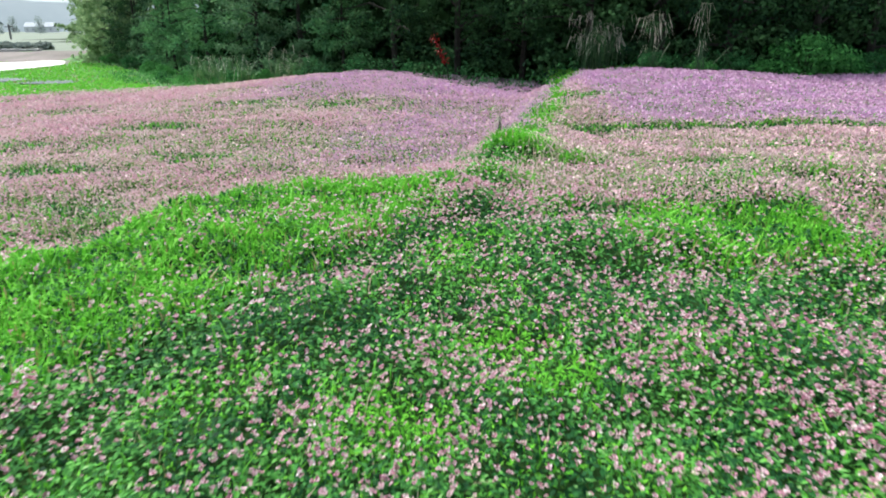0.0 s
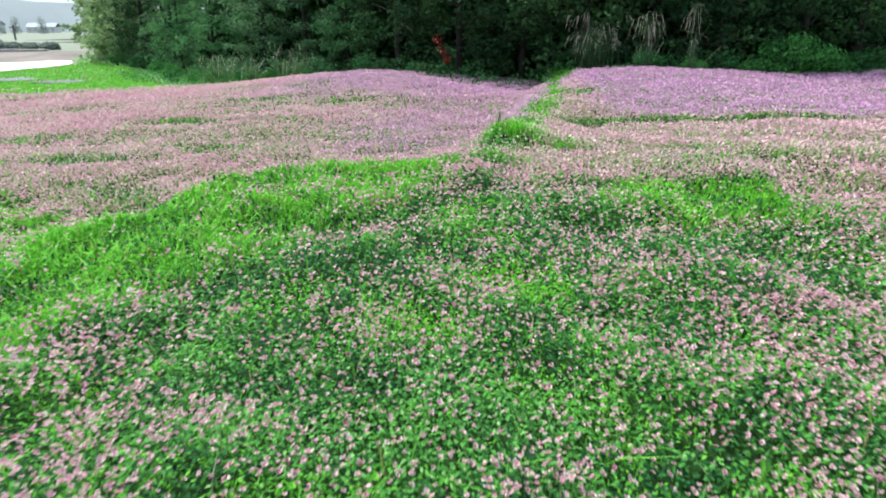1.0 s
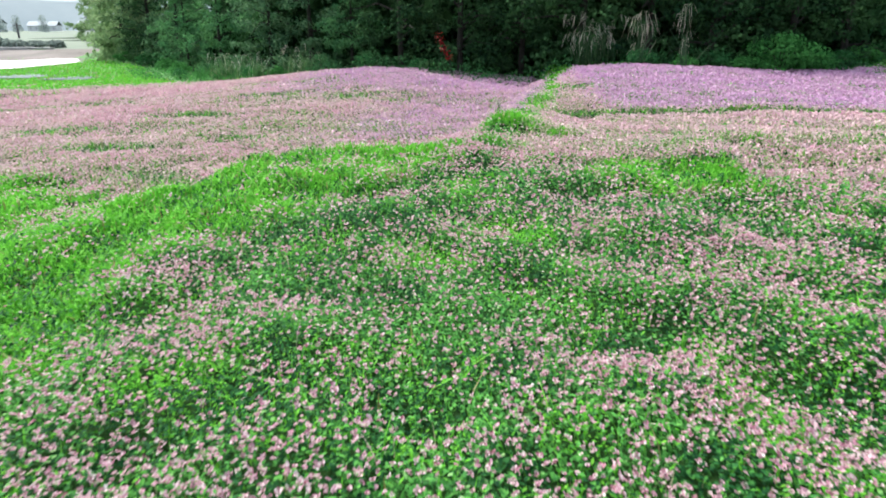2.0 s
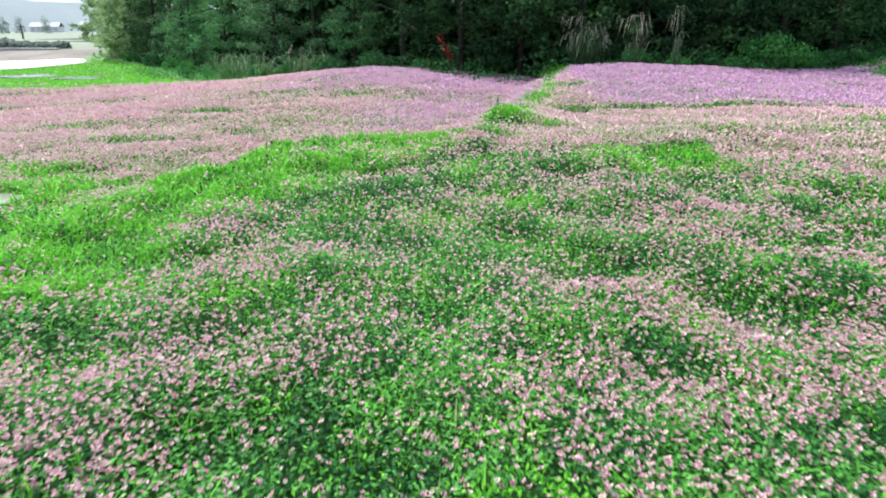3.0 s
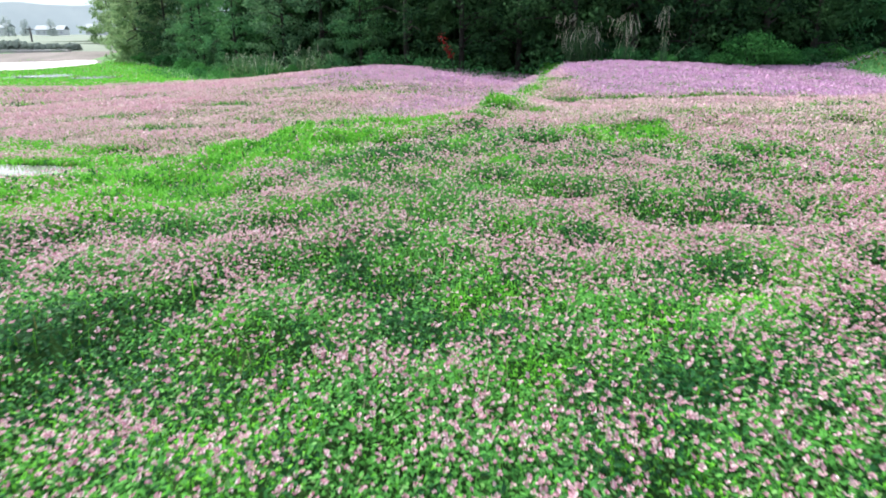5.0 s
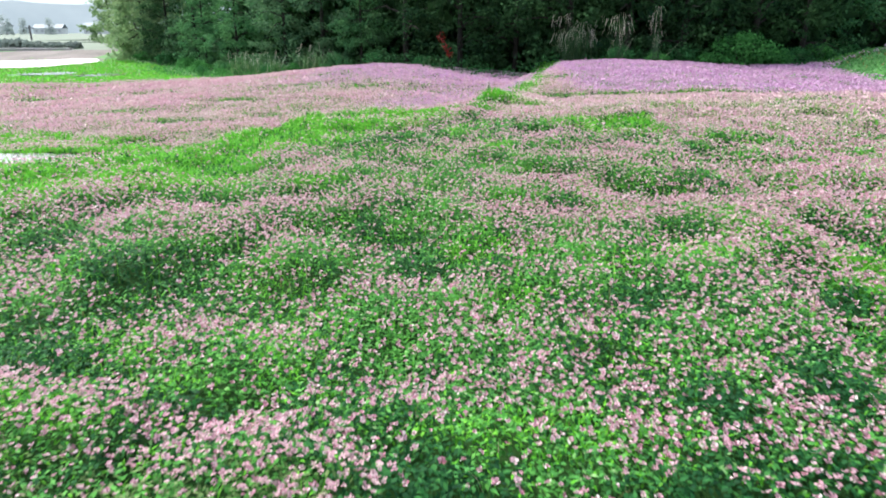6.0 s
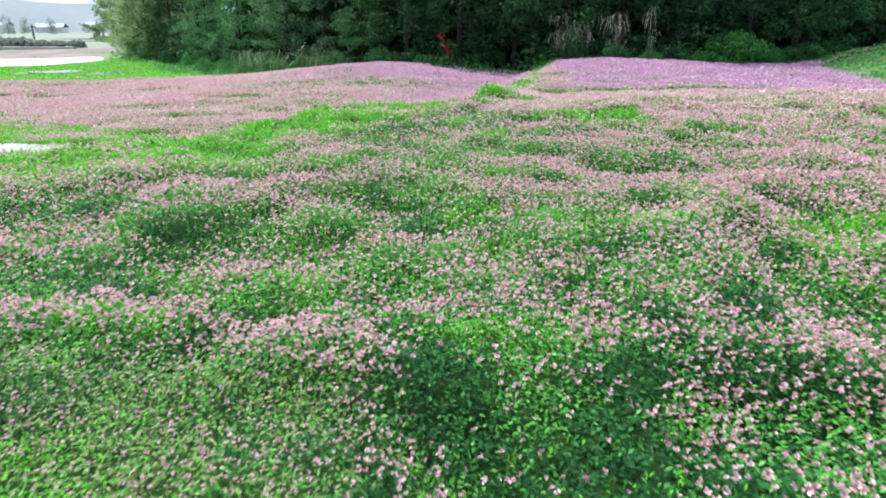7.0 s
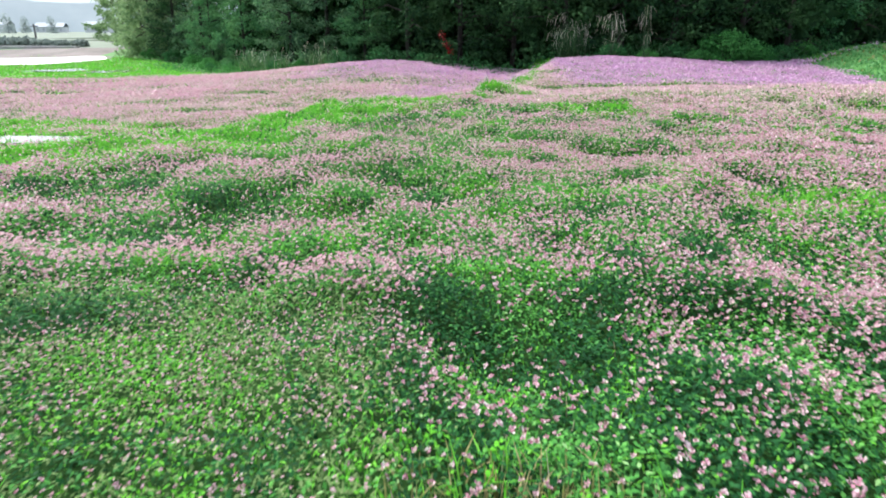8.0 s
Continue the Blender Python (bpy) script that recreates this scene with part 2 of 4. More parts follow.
def land(x, y):
    """Level of the flower tops: a shelf along the path, a sunken field beyond its rim and a slope rising to the wood."""
    x, y = np.asarray(x, float), np.asarray(y, float)
    z = -0.04 + (-0.026 * (y - 3.08) + 0.03 * (x - 0.14) + 0.04) * ss(4, 9, y)
    z = z - 0.05 * np.clip(-2.2 - x, 0, 4) * ss(9, 5, y)
    r = ss(-0.3, 1.2, x - bund_x(y))
    z = z + r * (-0.12 * ss(7, 9.5, y) - 0.09 * ss(9.5, 12.0, y) + 0.09 * ss(12.15, 12.7, y) + 0.52 * np.clip((y - 12.4) / 8.3, 0, 1.1))
    z = z + 0.13 * blob(x, y, -2.25, 6.35, 0.8, 0.5)
    z = z + 0.16 * blob(x, y, 0.8, 9.3, 0.6, 0.8) + 0.1 * blob(x, y, 0.45, 7.1, 0.6, 0.5)
    z = z - 0.075 * np.clip(x - 6.5, 0, 8) * ss(9, 13, y) + 0.95 * blob(x, y, 18.5, 22.5, 3.6, 5.0)
    low = -0.84 + 0.56 * blob(x, y, -4.2, 26, 4.6, 7.0) - 0.25 * ss(-8, -16, x)
    d = beyond_crest(x, y)
    z = z + (low - z) * ss(0, 1, (d + 0.1 + 0.4 * ss(-2.4, -3.4, x)) / np.interp(x, [-6, -3, 0], [3.6, 1.9, 1.0]))
    z = z + 0.17 * blob(x, y, -7.6, 5.4, 3.4, 1.2)
    z = z + (fbm(x, y, 1.7, 2) - 0.5) * 0.12 + (hummock(x, y) - 0.45) * (0.17 - 0.08 * ss(5, 14, y))
    z = z - 0.06 * (blob(x, y, 0.23, -3.2, 0.3, 0.1) + blob(x, y, 0.5, -4.0, 0.2, 0.2))
    z = z + 0.09 * np.exp(-((y - ridge_y(x)) / 0.2) ** 2) * ss(0.35, -0.1, x)
    k = ss(28, 42, y + 0.25 * np.abs(x))
    return z * (1 - k) - 1.45 * k


FIELD_LEFT = [(-3.6, 6.3), (-2.7, 7.0), (-1.6, 7.5), (-0.5, 8.0), (0.1, 9.5), (0.55, 12), (1.3, 16), (2.2, 22), (1.6, 25), (0, 23.6), (-1.5, 25.6),
              (-4, 28), (-8, 29), (-11.5, 30), (-14.5, 29.6), (-16.8, 27.6), (-18.4, 25), (-26, 25), (-26, 13), (-12.6, 10.3), (-8.8, 9.0), (-7.0, 8.2), (-5.6, 7.3)]
FIELD_RIGHT = [(0.4, 6.8), (1.4, 6.3), (3.3, 6.0), (4.2, 4.6), (9, 4), (10.4, 8), (12.6, 11), (13.4, 14.5), (13.6, 17), (13.2, 20.5), (9.8, 22.4), (4, 23.2), (3.3, 22.6), (2.5, 16), (1.5, 11), (0.8, 8)]
GRASS_MOUND = [(13.2, 10.5), (12.9, 13.5), (13.9, 17), (13.6, 20), (14.5, 22.5), (26, 25), (26, 8), (15, 8)]
GRASS_LEFT = [(-4.8, 3.3), (-3.5, 4.7), (-2.9, 5.7), (-2.4, 6.7), (-1.6, 7.2), (-0.3, 7.2), (-0.2, 5.8), (-0.8, 4.9), (-1.3, 3.9), (-1.9, 3.2), (-2.2, 2.0), (-1.9, 0.9),
              (-2.4, 0.6), (-3.4, 0.2), (-5, 0.2), (-7.5, 1.6), (-9, 2.4)]
GRASS_DITCH = [(-4.6, 3.4), (-3.6, 5.4), (-4.6, 6.3), (-5.6, 6.9), (-7, 8.0), (-8.8, 8.8), (-12.6, 10), (-17, 9.5), (-17, 3.5), (-9, 3)]
GRASS_RIGHT = [(1.3, 5.9), (2, 6.2), (3.4, 5.8), (3.0, 4.6), (2, 4.5), (1.4, 5.1)]
GRASS_EDGE = [(2.5, -0.9), (4.8, -0.6), (4.9, -1.4), (2.7, -1.6)]
GRASS_FAR = [(-26, 8), (-26, 24.6), (-18.6, 25), (-17, 27.6), (-15, 30), (-17, 33), (-22, 41), (-26, 48), (-32, 55), (-37, 61), (-35, 50), (-36, 44), (-90, 29), (-90, 4)]
FIELD_PATCHES = ((5.2, 9.75, 0.65, 0.2), (3.3, 8.15, 0.7, 0.25), (3.0, 7.05, 0.6, 0.16), (-4.9, 11.7, 0.75, 0.3), (-7.7, 15.4, 1.4, 0.4), (-5.2, 8.3, 0.6, 0.3), (-3.8, 18.8, 0.6, 0.4),
                 (3.2, 16.8, 0.7, 0.4), (-14.2, 27.4, 1.6, 0.5), (-7.1, 10.5, 1.0, 0.3), (-10.1, 13.1, 1.5, 0.35), (7.2, 8.6, 0.8, 0.2), (-12.1, 19.5, 1.7, 0.45), (-6.7, 19.7, 1.2, 0.5), (6.3, 7.4, 0.9, 0.15),
                 (-15.2, 17.8, 2.2, 0.5), (-13.6, 11.3, 1.6, 0.45))


WOOD = [(-70, 112), (-60, 98), (-47, 80), (-34, 60), (-26, 49), (-18, 40), (-12, 33), (-8.5, 28.5), (-5, 27.3), (-1.5, 25.2), (1, 23.8), (3.2, 23.4), (7, 22.6), (12, 22.8), (16, 25.5), (24, 27.5), (60, 45), (150, 240), (-90, 240), (-86, 130)]
WEEDS_MID = [(-8.5, 29), (-4, 28), (-1.5, 25.8), (0, 24), (2, 24.6), (3.4, 23.4), (3.6, 25.2), (0, 27), (-3, 29.2), (-8, 30.6)]
WEEDS_RIGHT = [(5, 22.4), (9, 21.6), (13, 22.2), (17, 24.5), (17, 26), (12, 23.6), (8, 23.2), (5, 24)]
WEEDS = [(-9, 30.5), (-11.5, 30.8), (-14.5, 30.4), (-17.5, 33), (-21, 37), (-27, 46), (-20, 43), (-12, 35.5), (-8, 32)]


LUSH_AHEAD = ((-1.14, 3.21, 0.29, 0.18), (-0.34, 3.33, 0.31, 0.24), (0.89, 3.54, 0.18, 0.16), (2.05, 3.78, 0.57, 0.25), (0.26, 5.82, 0.26, 0.34), (-0.37, 5.35, 0.29, 0.21), (-0.59, 2.68, 0.11, 0.14),
              (-0.7, 3.38, 0.47, 0.4), (-0.89, 2.36, 0.24, 0.22), (1.87, 3.07, 0.43, 0.24), (3.01, 2.84, 0.34, 0.25), (-1.36, 0.24, 0.2, 0.1), (1.11, 0.18, 0.16, 0.16), (2.57, 0.98, 0.2, 0.2),
              (1.9, -0.37, 0.27, 0.17), (-0.03, -1.18, 0.18, 0.13), (0.38, -1.25, 0.18, 0.12), (-0.58, -1.42, 0.12, 0.12), (1.43, -0.84, 0.13, 0.08), (-1.59, -1.21, 0.16, 0.1), (-0.48, -0.44, 0.12, 0.14))
LUSH_BACK = ((1.18, -1.84, 0.16, 0.16), (-1.73, -2.54, 0.24, 0.18), (-0.9, -2.9, 0.22, 0.06), (0.23, -3.42, 0.2, 0.3), (1.02, -3.4, 0.15, 0.17), (0.91, -3.85, 0.22, 0.26), (0.43, -3.72, 0.12, 0.12),
             (1.74, -2.73, 0.2, 0.16), (2.31, -1.66, 0.26, 0.14), (-1.64, -3.82, 0.26, 0.17), (-3.86, -0.74, 0.28, 0.2), (-2.78, -0.75, 0.22, 0.18), (-1.78, -1.55, 0.26, 0.18), (1.27, -4.68, 0.14, 0.16),
             (0.99, -4.5, 0.2, 0.18), (1.23, -2.86, 0.15, 0.16), (2.6, 1.0, 0.2, 0.2))
BRIGHT_SPOTS = ((-0.06, 2.56, 0.22, 0.17), (0.6, 2.79, 0.2, 0.13), (0.16, 4.99, 0.25, 0.37), (0.42, 3.28, 0.27, 0.13), (0.69, -1.65, 0.24, 0.1), (1.69, -0.91, 0.18, 0.15), (1.21, -1.21, 0.17, 0.1),
                (-1.03, 0.54, 0.35, 0.2), (0.35, -0.86, 0.2, 0.14), (0.5, -4.16, 0.16, 0.14), (0.43, -4.75, 0.16, 0.1), (1.28, -3.26, 0.13, 0.1), (0.08, -4.72, 0.18, 0.1), (0.46, -3.07, 0.15, 0.16))


def spots(x, y, rows, grow=1.28):
    """The fullest of many soft patches, with ragged edges."""
    u = x + 0.22 * (fbm(x, y, 0.28, 51) - 0.5)
    v = y + 0.22 * (fbm(x, y, 0.28, 52) - 0.5)
    d = np.zeros(np.shape(x))
    for cx, cy, rx, ry in rows:
        d = np.maximum(d, blob(u, v, cx, cy, rx * grow, ry * grow))
    return d


def dark_clumps_and_hollows(x, y):
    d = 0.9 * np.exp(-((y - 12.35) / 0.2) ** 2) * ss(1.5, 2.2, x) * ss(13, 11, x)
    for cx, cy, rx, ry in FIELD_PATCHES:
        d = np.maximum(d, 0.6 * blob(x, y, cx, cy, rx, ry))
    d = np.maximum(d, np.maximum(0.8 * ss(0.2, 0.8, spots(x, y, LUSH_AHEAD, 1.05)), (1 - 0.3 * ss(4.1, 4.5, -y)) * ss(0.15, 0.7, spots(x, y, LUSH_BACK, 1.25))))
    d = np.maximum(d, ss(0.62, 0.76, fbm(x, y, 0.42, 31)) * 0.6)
    # Hummock hollows get dark leaves as well: shade painted by leaf colour.
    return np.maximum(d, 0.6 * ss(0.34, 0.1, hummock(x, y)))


def field_gaps(x, y):
    """Green gaps in the dense fields, and the weedy foot of the terrace."""
    v = (0.7 + 0.6 * fbm(x, y, 1.2, 23)) * np.exp(-((y - 12.35) / 0.24) ** 2) * ss(1.5, 2.2, x) * ss(13, 11, x)
    for cx, cy, rx, ry in FIELD_PATCHES:
        v = np.maximum(v, 1.15 * blob(x, y, cx, cy, rx * 1.15, ry * 1.4))
    return v


def grass_share(x, y):
    g = np.maximum(inside(GRASS_LEFT, x, y), inside(GRASS_RIGHT, x, y))
    g = np.maximum(g, inside(GRASS_EDGE, x, y, 0.2, 0.2))
    g = np.maximum(g, np.maximum(inside(GRASS_FAR, x, y, 0.6, 0.8), inside(GRASS_DITCH, x, y, 0.4, 0.5)))
    g = np.maximum(g, inside(GRASS_MOUND, x, y, 0.5, 0.6))
    g = np.maximum(g, 0.9 * blob(x, y, 7.4, 5.4, 1.1, 0.55))
    g = np.maximum(g, blob(x, y, -1.98, -2.73, 0.26, 0.16))
    g = np.maximum(g, (0.35 + 0.6 * ss(0.35, 0.6, fbm(x, y, 0.9, 55))) * np.exp(-((x - bund_x(y) - 0.15) / 0.4) ** 2) * ss(8.5, 10, y) * ss(24, 22, y))
    g = np.maximum(g, ss(22.6, 23.4, y) * ss(2, 3.5, x))
    return g


def field_share(x, y):
    return np.maximum(inside(FIELD_LEFT, x, y), inside(FIELD_RIGHT, x, y))


def flower_share(x, y):
    """How thickly the heads stand, 0 to 1."""
    f = field_share(x, y)
    g = grass_share(x, y)
    d = dark_clumps_and_hollows(x, y)
    base = (0.5 + 0.5 * ss(0.36, 0.6, fbm(x, y, 0.6, 12))) * (0.6 + 0.4 * ss(0.2, 0.7, hummock(x, y))) * (1 - 0.42 * ss(2.0, 3.2, -y) * ss(1.2, 0.6, x)) * (1 - 0.45 * ss(3.4, 4.1, -y) * ss(0.4, 0.9, x)) * (1 - 0.38 * ss(0.6, 2.2, y) * ss(6.5, 5, y))
    base = base * (1 - (0.9 - 0.4 * ss(0.45, 0.7, fbm(x, y, 0.6, 77))) * g * (1 - f)) * (1 - 0.8 * d * (1 - f)) * (1 + 0.5 * ss(0.8, 2.6, x) * ss(5, 3, y))
    base = base * (1 - 0.65 * ss(0.2, 0.8, spots(x, y, BRIGHT_SPOTS)))
    streak = np.maximum(ss(0.47, 0.6, fbm(x * 0.5, y, 1.9, 41)), 0.7 * ss(0.5, 0.25, hummock(x * 0.6, y * 0.8)))
    v = base * (1 - f) + f * (1.25 - 0.8 * streak * np.where(x > 1, 0.7 - 0.5 * ss(12.2, 12.9, y) * ss(2.4, 3.4, x), 1))
    v = v * (1 - 0.8 * inside(GRASS_FAR, x, y, 0.6, 0.8)) * (1 - 0.85 * blob(x, y, 0.85, 9.3, 0.6, 0.5)) * (1 - 0.85 * blob(x, y, 0.4, 7.5, 0.6, 0.28)) * (1 - 0.8 * blob(x, y, 1.55, 8.5, 0.5, 0.3))
    v = v * (1 - 0.95 * np.minimum(1, 1.2 * field_gaps(x, y))) * (1 - 0.8 * blob(x, y, 7.4, 5.4, 1.1, 0.55))
    v = v * (1 - 0.35 * ss(4.5, 5.0, -y))
    v = v + 2.0 * np.exp(-((y - ridge_y(x) - 0.02) / 0.14) ** 2) * ss(0.15, -0.15, x)
    v = v * (1 - 0.55 * blob(x, y, 2.5, 15, 0.75, 2.6))
    v = v * (1 - (0.4 + 0.55 * ss(0.35, 0.6, fbm(x, y, 0.9, 55))) * np.exp(-((x - bund_x(y) - 0.1) / 0.4) ** 2) * ss(8.0, 9.0, y) * ss(23, 21, y))
    return v * ss(31.5, 29.5, y) * (1 - ss(22.6, 23.4, y) * ss(2, 3.5, x)) * (1 - inside(GRASS_MOUND, x, y, 0.5, 0.6))


def seen_from(x, y):
    """Nearest distance at which the path passes a spot ahead of it."""
    return np.maximum(1.7, np.hypot((x - 0.2) * 0.9, np.maximum(0, y - 0.28)))


# ---- mesh helpers ----
def link_mesh(name, co, size, mat, kind="", label="", category="", parent=None, smooth=False):
    """A mesh of equal faces of that many corners; co holds their corners in order."""
    co = np.ascontiguousarray(co, np.float32).reshape(-1, 3)
    me = bpy.data.meshes.new(name)
    me.vertices.add(len(co))
    me.vertices.foreach_set("co", co.ravel())
    me.loops.add(len(co))
    me.loops.foreach_set("vertex_index", np.arange(len(co), dtype=np.int32))
    me.polygons.add(len(co) // size)
    me.polygons.foreach_set("loop_start", np.arange(0, len(co), size, dtype=np.int32))
    me.update(calc_edges=True)
    me.materials.append(mat)
    ob = new(name, me)
    ob.parent = parent
    return tagged(ob, label, category, "", kind)


def tube(points, radii, sides=7):
    """Quads of a bent tapering tube."""
    points = np.asarray(points, float)
    ang = np.linspace(0, 2 * np.pi, sides + 1)[:-1]
    rings = []
    for i, (c, r) in enumerate(zip(points, radii)):
        t = points[min(i + 1, len(points) - 1)] - points[max(i - 1, 0)]
        t = t / np.linalg.norm(t)
        u = np.cross(t, [0.3, 1, 0.2])
        u /= np.linalg.norm(u)
        w = np.cross(t, u)
        rings.append(c + r * (np.cos(ang)[:, None] * u + np.sin(ang)[:, None] * w))
    q = []
    for a, b in zip(rings, rings[1:]):
        q.append(np.stack([a, np.roll(a, -1, 0), np.roll(b, -1, 0), b], 1))
    return np.concatenate(q)


def turn(v, yaw):
    c, s = np.cos(yaw), np.sin(yaw)
    return np.stack([v[..., 0] * c - v[..., 1] * s, v[..., 0] * s + v[..., 1] * c, v[..., 2]], -1)


def leaves(p, size, slope, wide=0.55):
    """Folded lozenge leaves at the points p: four corners each."""
    n = len(p)
    yaw = rng.uniform(0, 2 * np.pi, (n, 1))
    a = rng.normal(0, 1, (n, 1)) * slope
    size = np.broadcast_to(np.asarray(size, float).reshape(-1, 1), (n, 1))
    w = size * wide * rng.uniform(0.8, 1.2, (n, 1)) * 0.5
    ln = size * rng.uniform(0.75, 1.25, (n, 1))
    c, s = np.cos(a), np.sin(a)
    fold = w * rng.uniform(0.1, 0.5, (n, 1))
    zero = np.zeros((n, 1))
    base = np.concatenate([zero, zero, zero], 1)
    left = np.concatenate([ln * 0.5 * c - fold * -s * 0, w, ln * 0.5 * s + fold], 1)
    tip = np.concatenate([ln * c, zero, ln * s], 1)
    right = np.concatenate([ln * 0.5 * c, -w, ln * 0.5 * s + fold], 1)
    v = np.stack([base, left, tip, right], 1)
    return turn(v, yaw) + p[:, None, :]


def sprays(p, facing, size, wide=0.55):
    """Leaves that lie like scales on a clump, facing outwards with some disorder."""
    n = len(p)
    f = facing + rng.normal(0, 0.45, (n, 3))
    f /= np.linalg.norm(f, axis=1)[:, None]
    u = np.cross(f, rng.normal(0, 1, (n, 3)))
    u /= np.linalg.norm(u, axis=1)[:, None]
    w = np.cross(f, u)
    size = np.broadcast_to(np.asarray(size, float).reshape(-1, 1), (n, 1))
    hw = size * wide * 0.5
    v = np.stack([p, p + u * size * 0.5 + w * hw + f * hw * 0.3, p + u * size, p + u * size * 0.5 - w * hw + f * hw * 0.3], 1)
    return v


def blades(p, height, lean=0.45, wide=0.007):
    """Bent grass blades: two quads each, the upper one narrowing to a point."""
    n = len(p)
    yaw = rng.uniform(0, 2 * np.pi, (n, 1))
    h = np.asarray(height, float).reshape(-1) * rng.uniform(0.6, 1.25, n)
    out = h * np.abs(rng.normal(0, lean, n))
    w = np.broadcast_to(wide, (n,)) * rng.uniform(0.7, 1.3, n)
    z = np.zeros(n)

    def pt(x, y, zz):
        return np.stack([x, y, zz], -1)
    a0, b0 = pt(z, -w, z), pt(z, w, z)
    a1, b1 = pt(out * 0.35, -w * 0.8, h * 0.6), pt(out * 0.35, w * 0.8, h * 0.6)
    a2, b2 = pt(out, -w * 0.15, h), pt(out, w * 0.15, h)
    v = np.stack([a0, a1, b1, b0, a1, a2, b2, b1], 1)
    return turn(v, yaw) + p[:, None, :]


def heads(p, size, petals):
    """Flower heads: a ring of flaring petals round an upright inner tuft; quads."""
    n = len(p)
    size = np.broadcast_to(np.asarray(size, float).reshape(-1), (n,)) * np.exp(rng.normal(0, 0.2, n))
    start = rng.uniform(0, 2 * np.pi, n)
    tilt = rng.normal(0, 0.3, (n, 2))
    out = []
    for i in range(petals):
        ang = start + 2 * np.pi * i / petals + rng.normal(0, 0.18, n)
        r0, r1 = size * 0.1, size * rng.uniform(0.42, 0.6, n)
        rise = size * rng.uniform(-0.05, 0.5, n)
        half = size * 0.21 * 8 / (petals + 2)
        v = np.stack([np.stack([r0, -half * 0.35, size * 0.05], -1), np.stack([r1 * 0.75, -half, rise + size * 0.1], -1),
                      np.stack([r1, half * 0.2, rise], -1), np.stack([r1 * 0.7, half, rise + size * 0.14], -1)], 1)
        out.append(turn(v, ang[:, None]))
    for i in range(1):
        ang = start + 1.57 * i
        v = np.stack([np.stack([-size * 0.18, z0 := np.zeros(n), size * 0.05], -1), np.stack([-size * 0.26, z0, size * 0.45], -1),
                      np.stack([size * 0.26, z0, size * 0.5], -1), np.stack([size * 0.18, z0, size * 0.05], -1)], 1)
        out.append(turn(v, ang[:, None]))
    v = np.stack(out, 1)
    v[..., 2] += v[..., 0] * tilt[:, None, None, 0] + v[..., 1] * tilt[:, None, None, 1]
    return v + p[:, None, None, :]


def small_heads(p, size):
    """Far flower heads: an upright petal ring reduced to a crossed pair of cupped quads."""
    n = len(p)
    size = np.asarray(size, float) * rng.uniform(0.7, 1.3, n)
    out = []
    for i in range(1):
        w, t = size * 0.5, rng.normal(0, 0.5, n) * size
        lo, hi = np.zeros(n), size * rng.uniform(0.5, 0.9, n)
        v = np.stack([np.stack([-w * 0.5, lo, lo], -1), np.stack([-w, t, hi], -1), np.stack([w, t, hi * 0.9], -1), np.stack([w * 0.5, lo, lo], -1)], 1)
        out.append(turn(v, rng.uniform(0, 6.28, (n, 1))))
    return np.stack(out, 1) + p[:, None, None, :]


def scatter(n, x0, x1, y0, y1):
    return rng.uniform(x0, x1, n), rng.uniform(y0, y1, n)


def in_sight(x, y):
    """The stretch of meadow along the path that the lens takes in, with a margin."""
    w = 0.9 * (vnoise(x, y, 0.5, 81) + vnoise(x, y, 0.17, 82)) * 0.5
    return (x > -0.15 - w - 0.82 * (y + 6.6)) & (x < 0.85 + w + 0.68 * (y + 6.6)) & (y > -5.1 - w)


def sow(per_m2, power, y0, y1, floor=0.0):
    """Spots of the meadow, thinned with distance from the path."""
    xs, ys = [], []
    edges = np.concatenate([np.arange(y0, min(y1, 4), 0.5), np.arange(max(y0, 4), y1, 1.0)])
    for ya in edges:
        yb = ya + (0.5 if ya < 4 else 1.0)
        xl, xr = -1.05 - 0.82 * (yb + 6.6), 1.75 + 0.68 * (yb + 6.6)
        dmin = max(1.7, ya - 0.28)
        top = per_m2 * (dmin / 1.7) ** -power
        x, y = scatter(int(top * (xr - xl) * (yb - ya)), xl, xr, ya, yb)
        k = (rng.random(len(x)) < np.maximum(floor, (seen_from(x, y) / dmin) ** -power)) & in_sight(x, y)
        xs.append(x[k])
        ys.append(y[k])
    return np.concatenate(xs), np.concatenate(ys)

# ---- ground, water ----
YARD = [(-35.2, 54.5), (-34.6, 50), (-34.8, 45), (-40, 42), (-90, 30), (-90, 40), (-50, 53), (-43.3, 56.8), (-41.6, 59), (-41, 64)]
EARTH = [(-39.5, 64), (-41.6, 59), (-43.3, 56.8), (-50, 53), (-90, 40), (-150, 40), (-150, 69), (-40, 69)]
PONDS = ((-7.95, 5.35, 2.02, 0.42), (-28.8, 38.0, 1.9, 1.5), (-24.4, 36.6, 1.6, 1.2))


def ground_level(x, y):
    z = land(x, y) - 0.13 * ss(30, 26, y) * ss(-18, -12, x) - 0.02
    z = z + (0.65 * ss(60, 68, y + 0.25 * (x + 42) * (x < -42)) + 0.3 * ss(67, 90, y)) * ss(-20, -30, x)
    for cx, cy, rx, ry in PONDS:
        e = ((x - cx) / rx) ** 2 + ((y - cy) / ry) ** 2
        z = z - 0.16 * np.exp(-e ** 2) + 0.11 * (rx > 2) * np.exp(-((np.sqrt(e) - 1.3) / 0.4) ** 2)
    return z


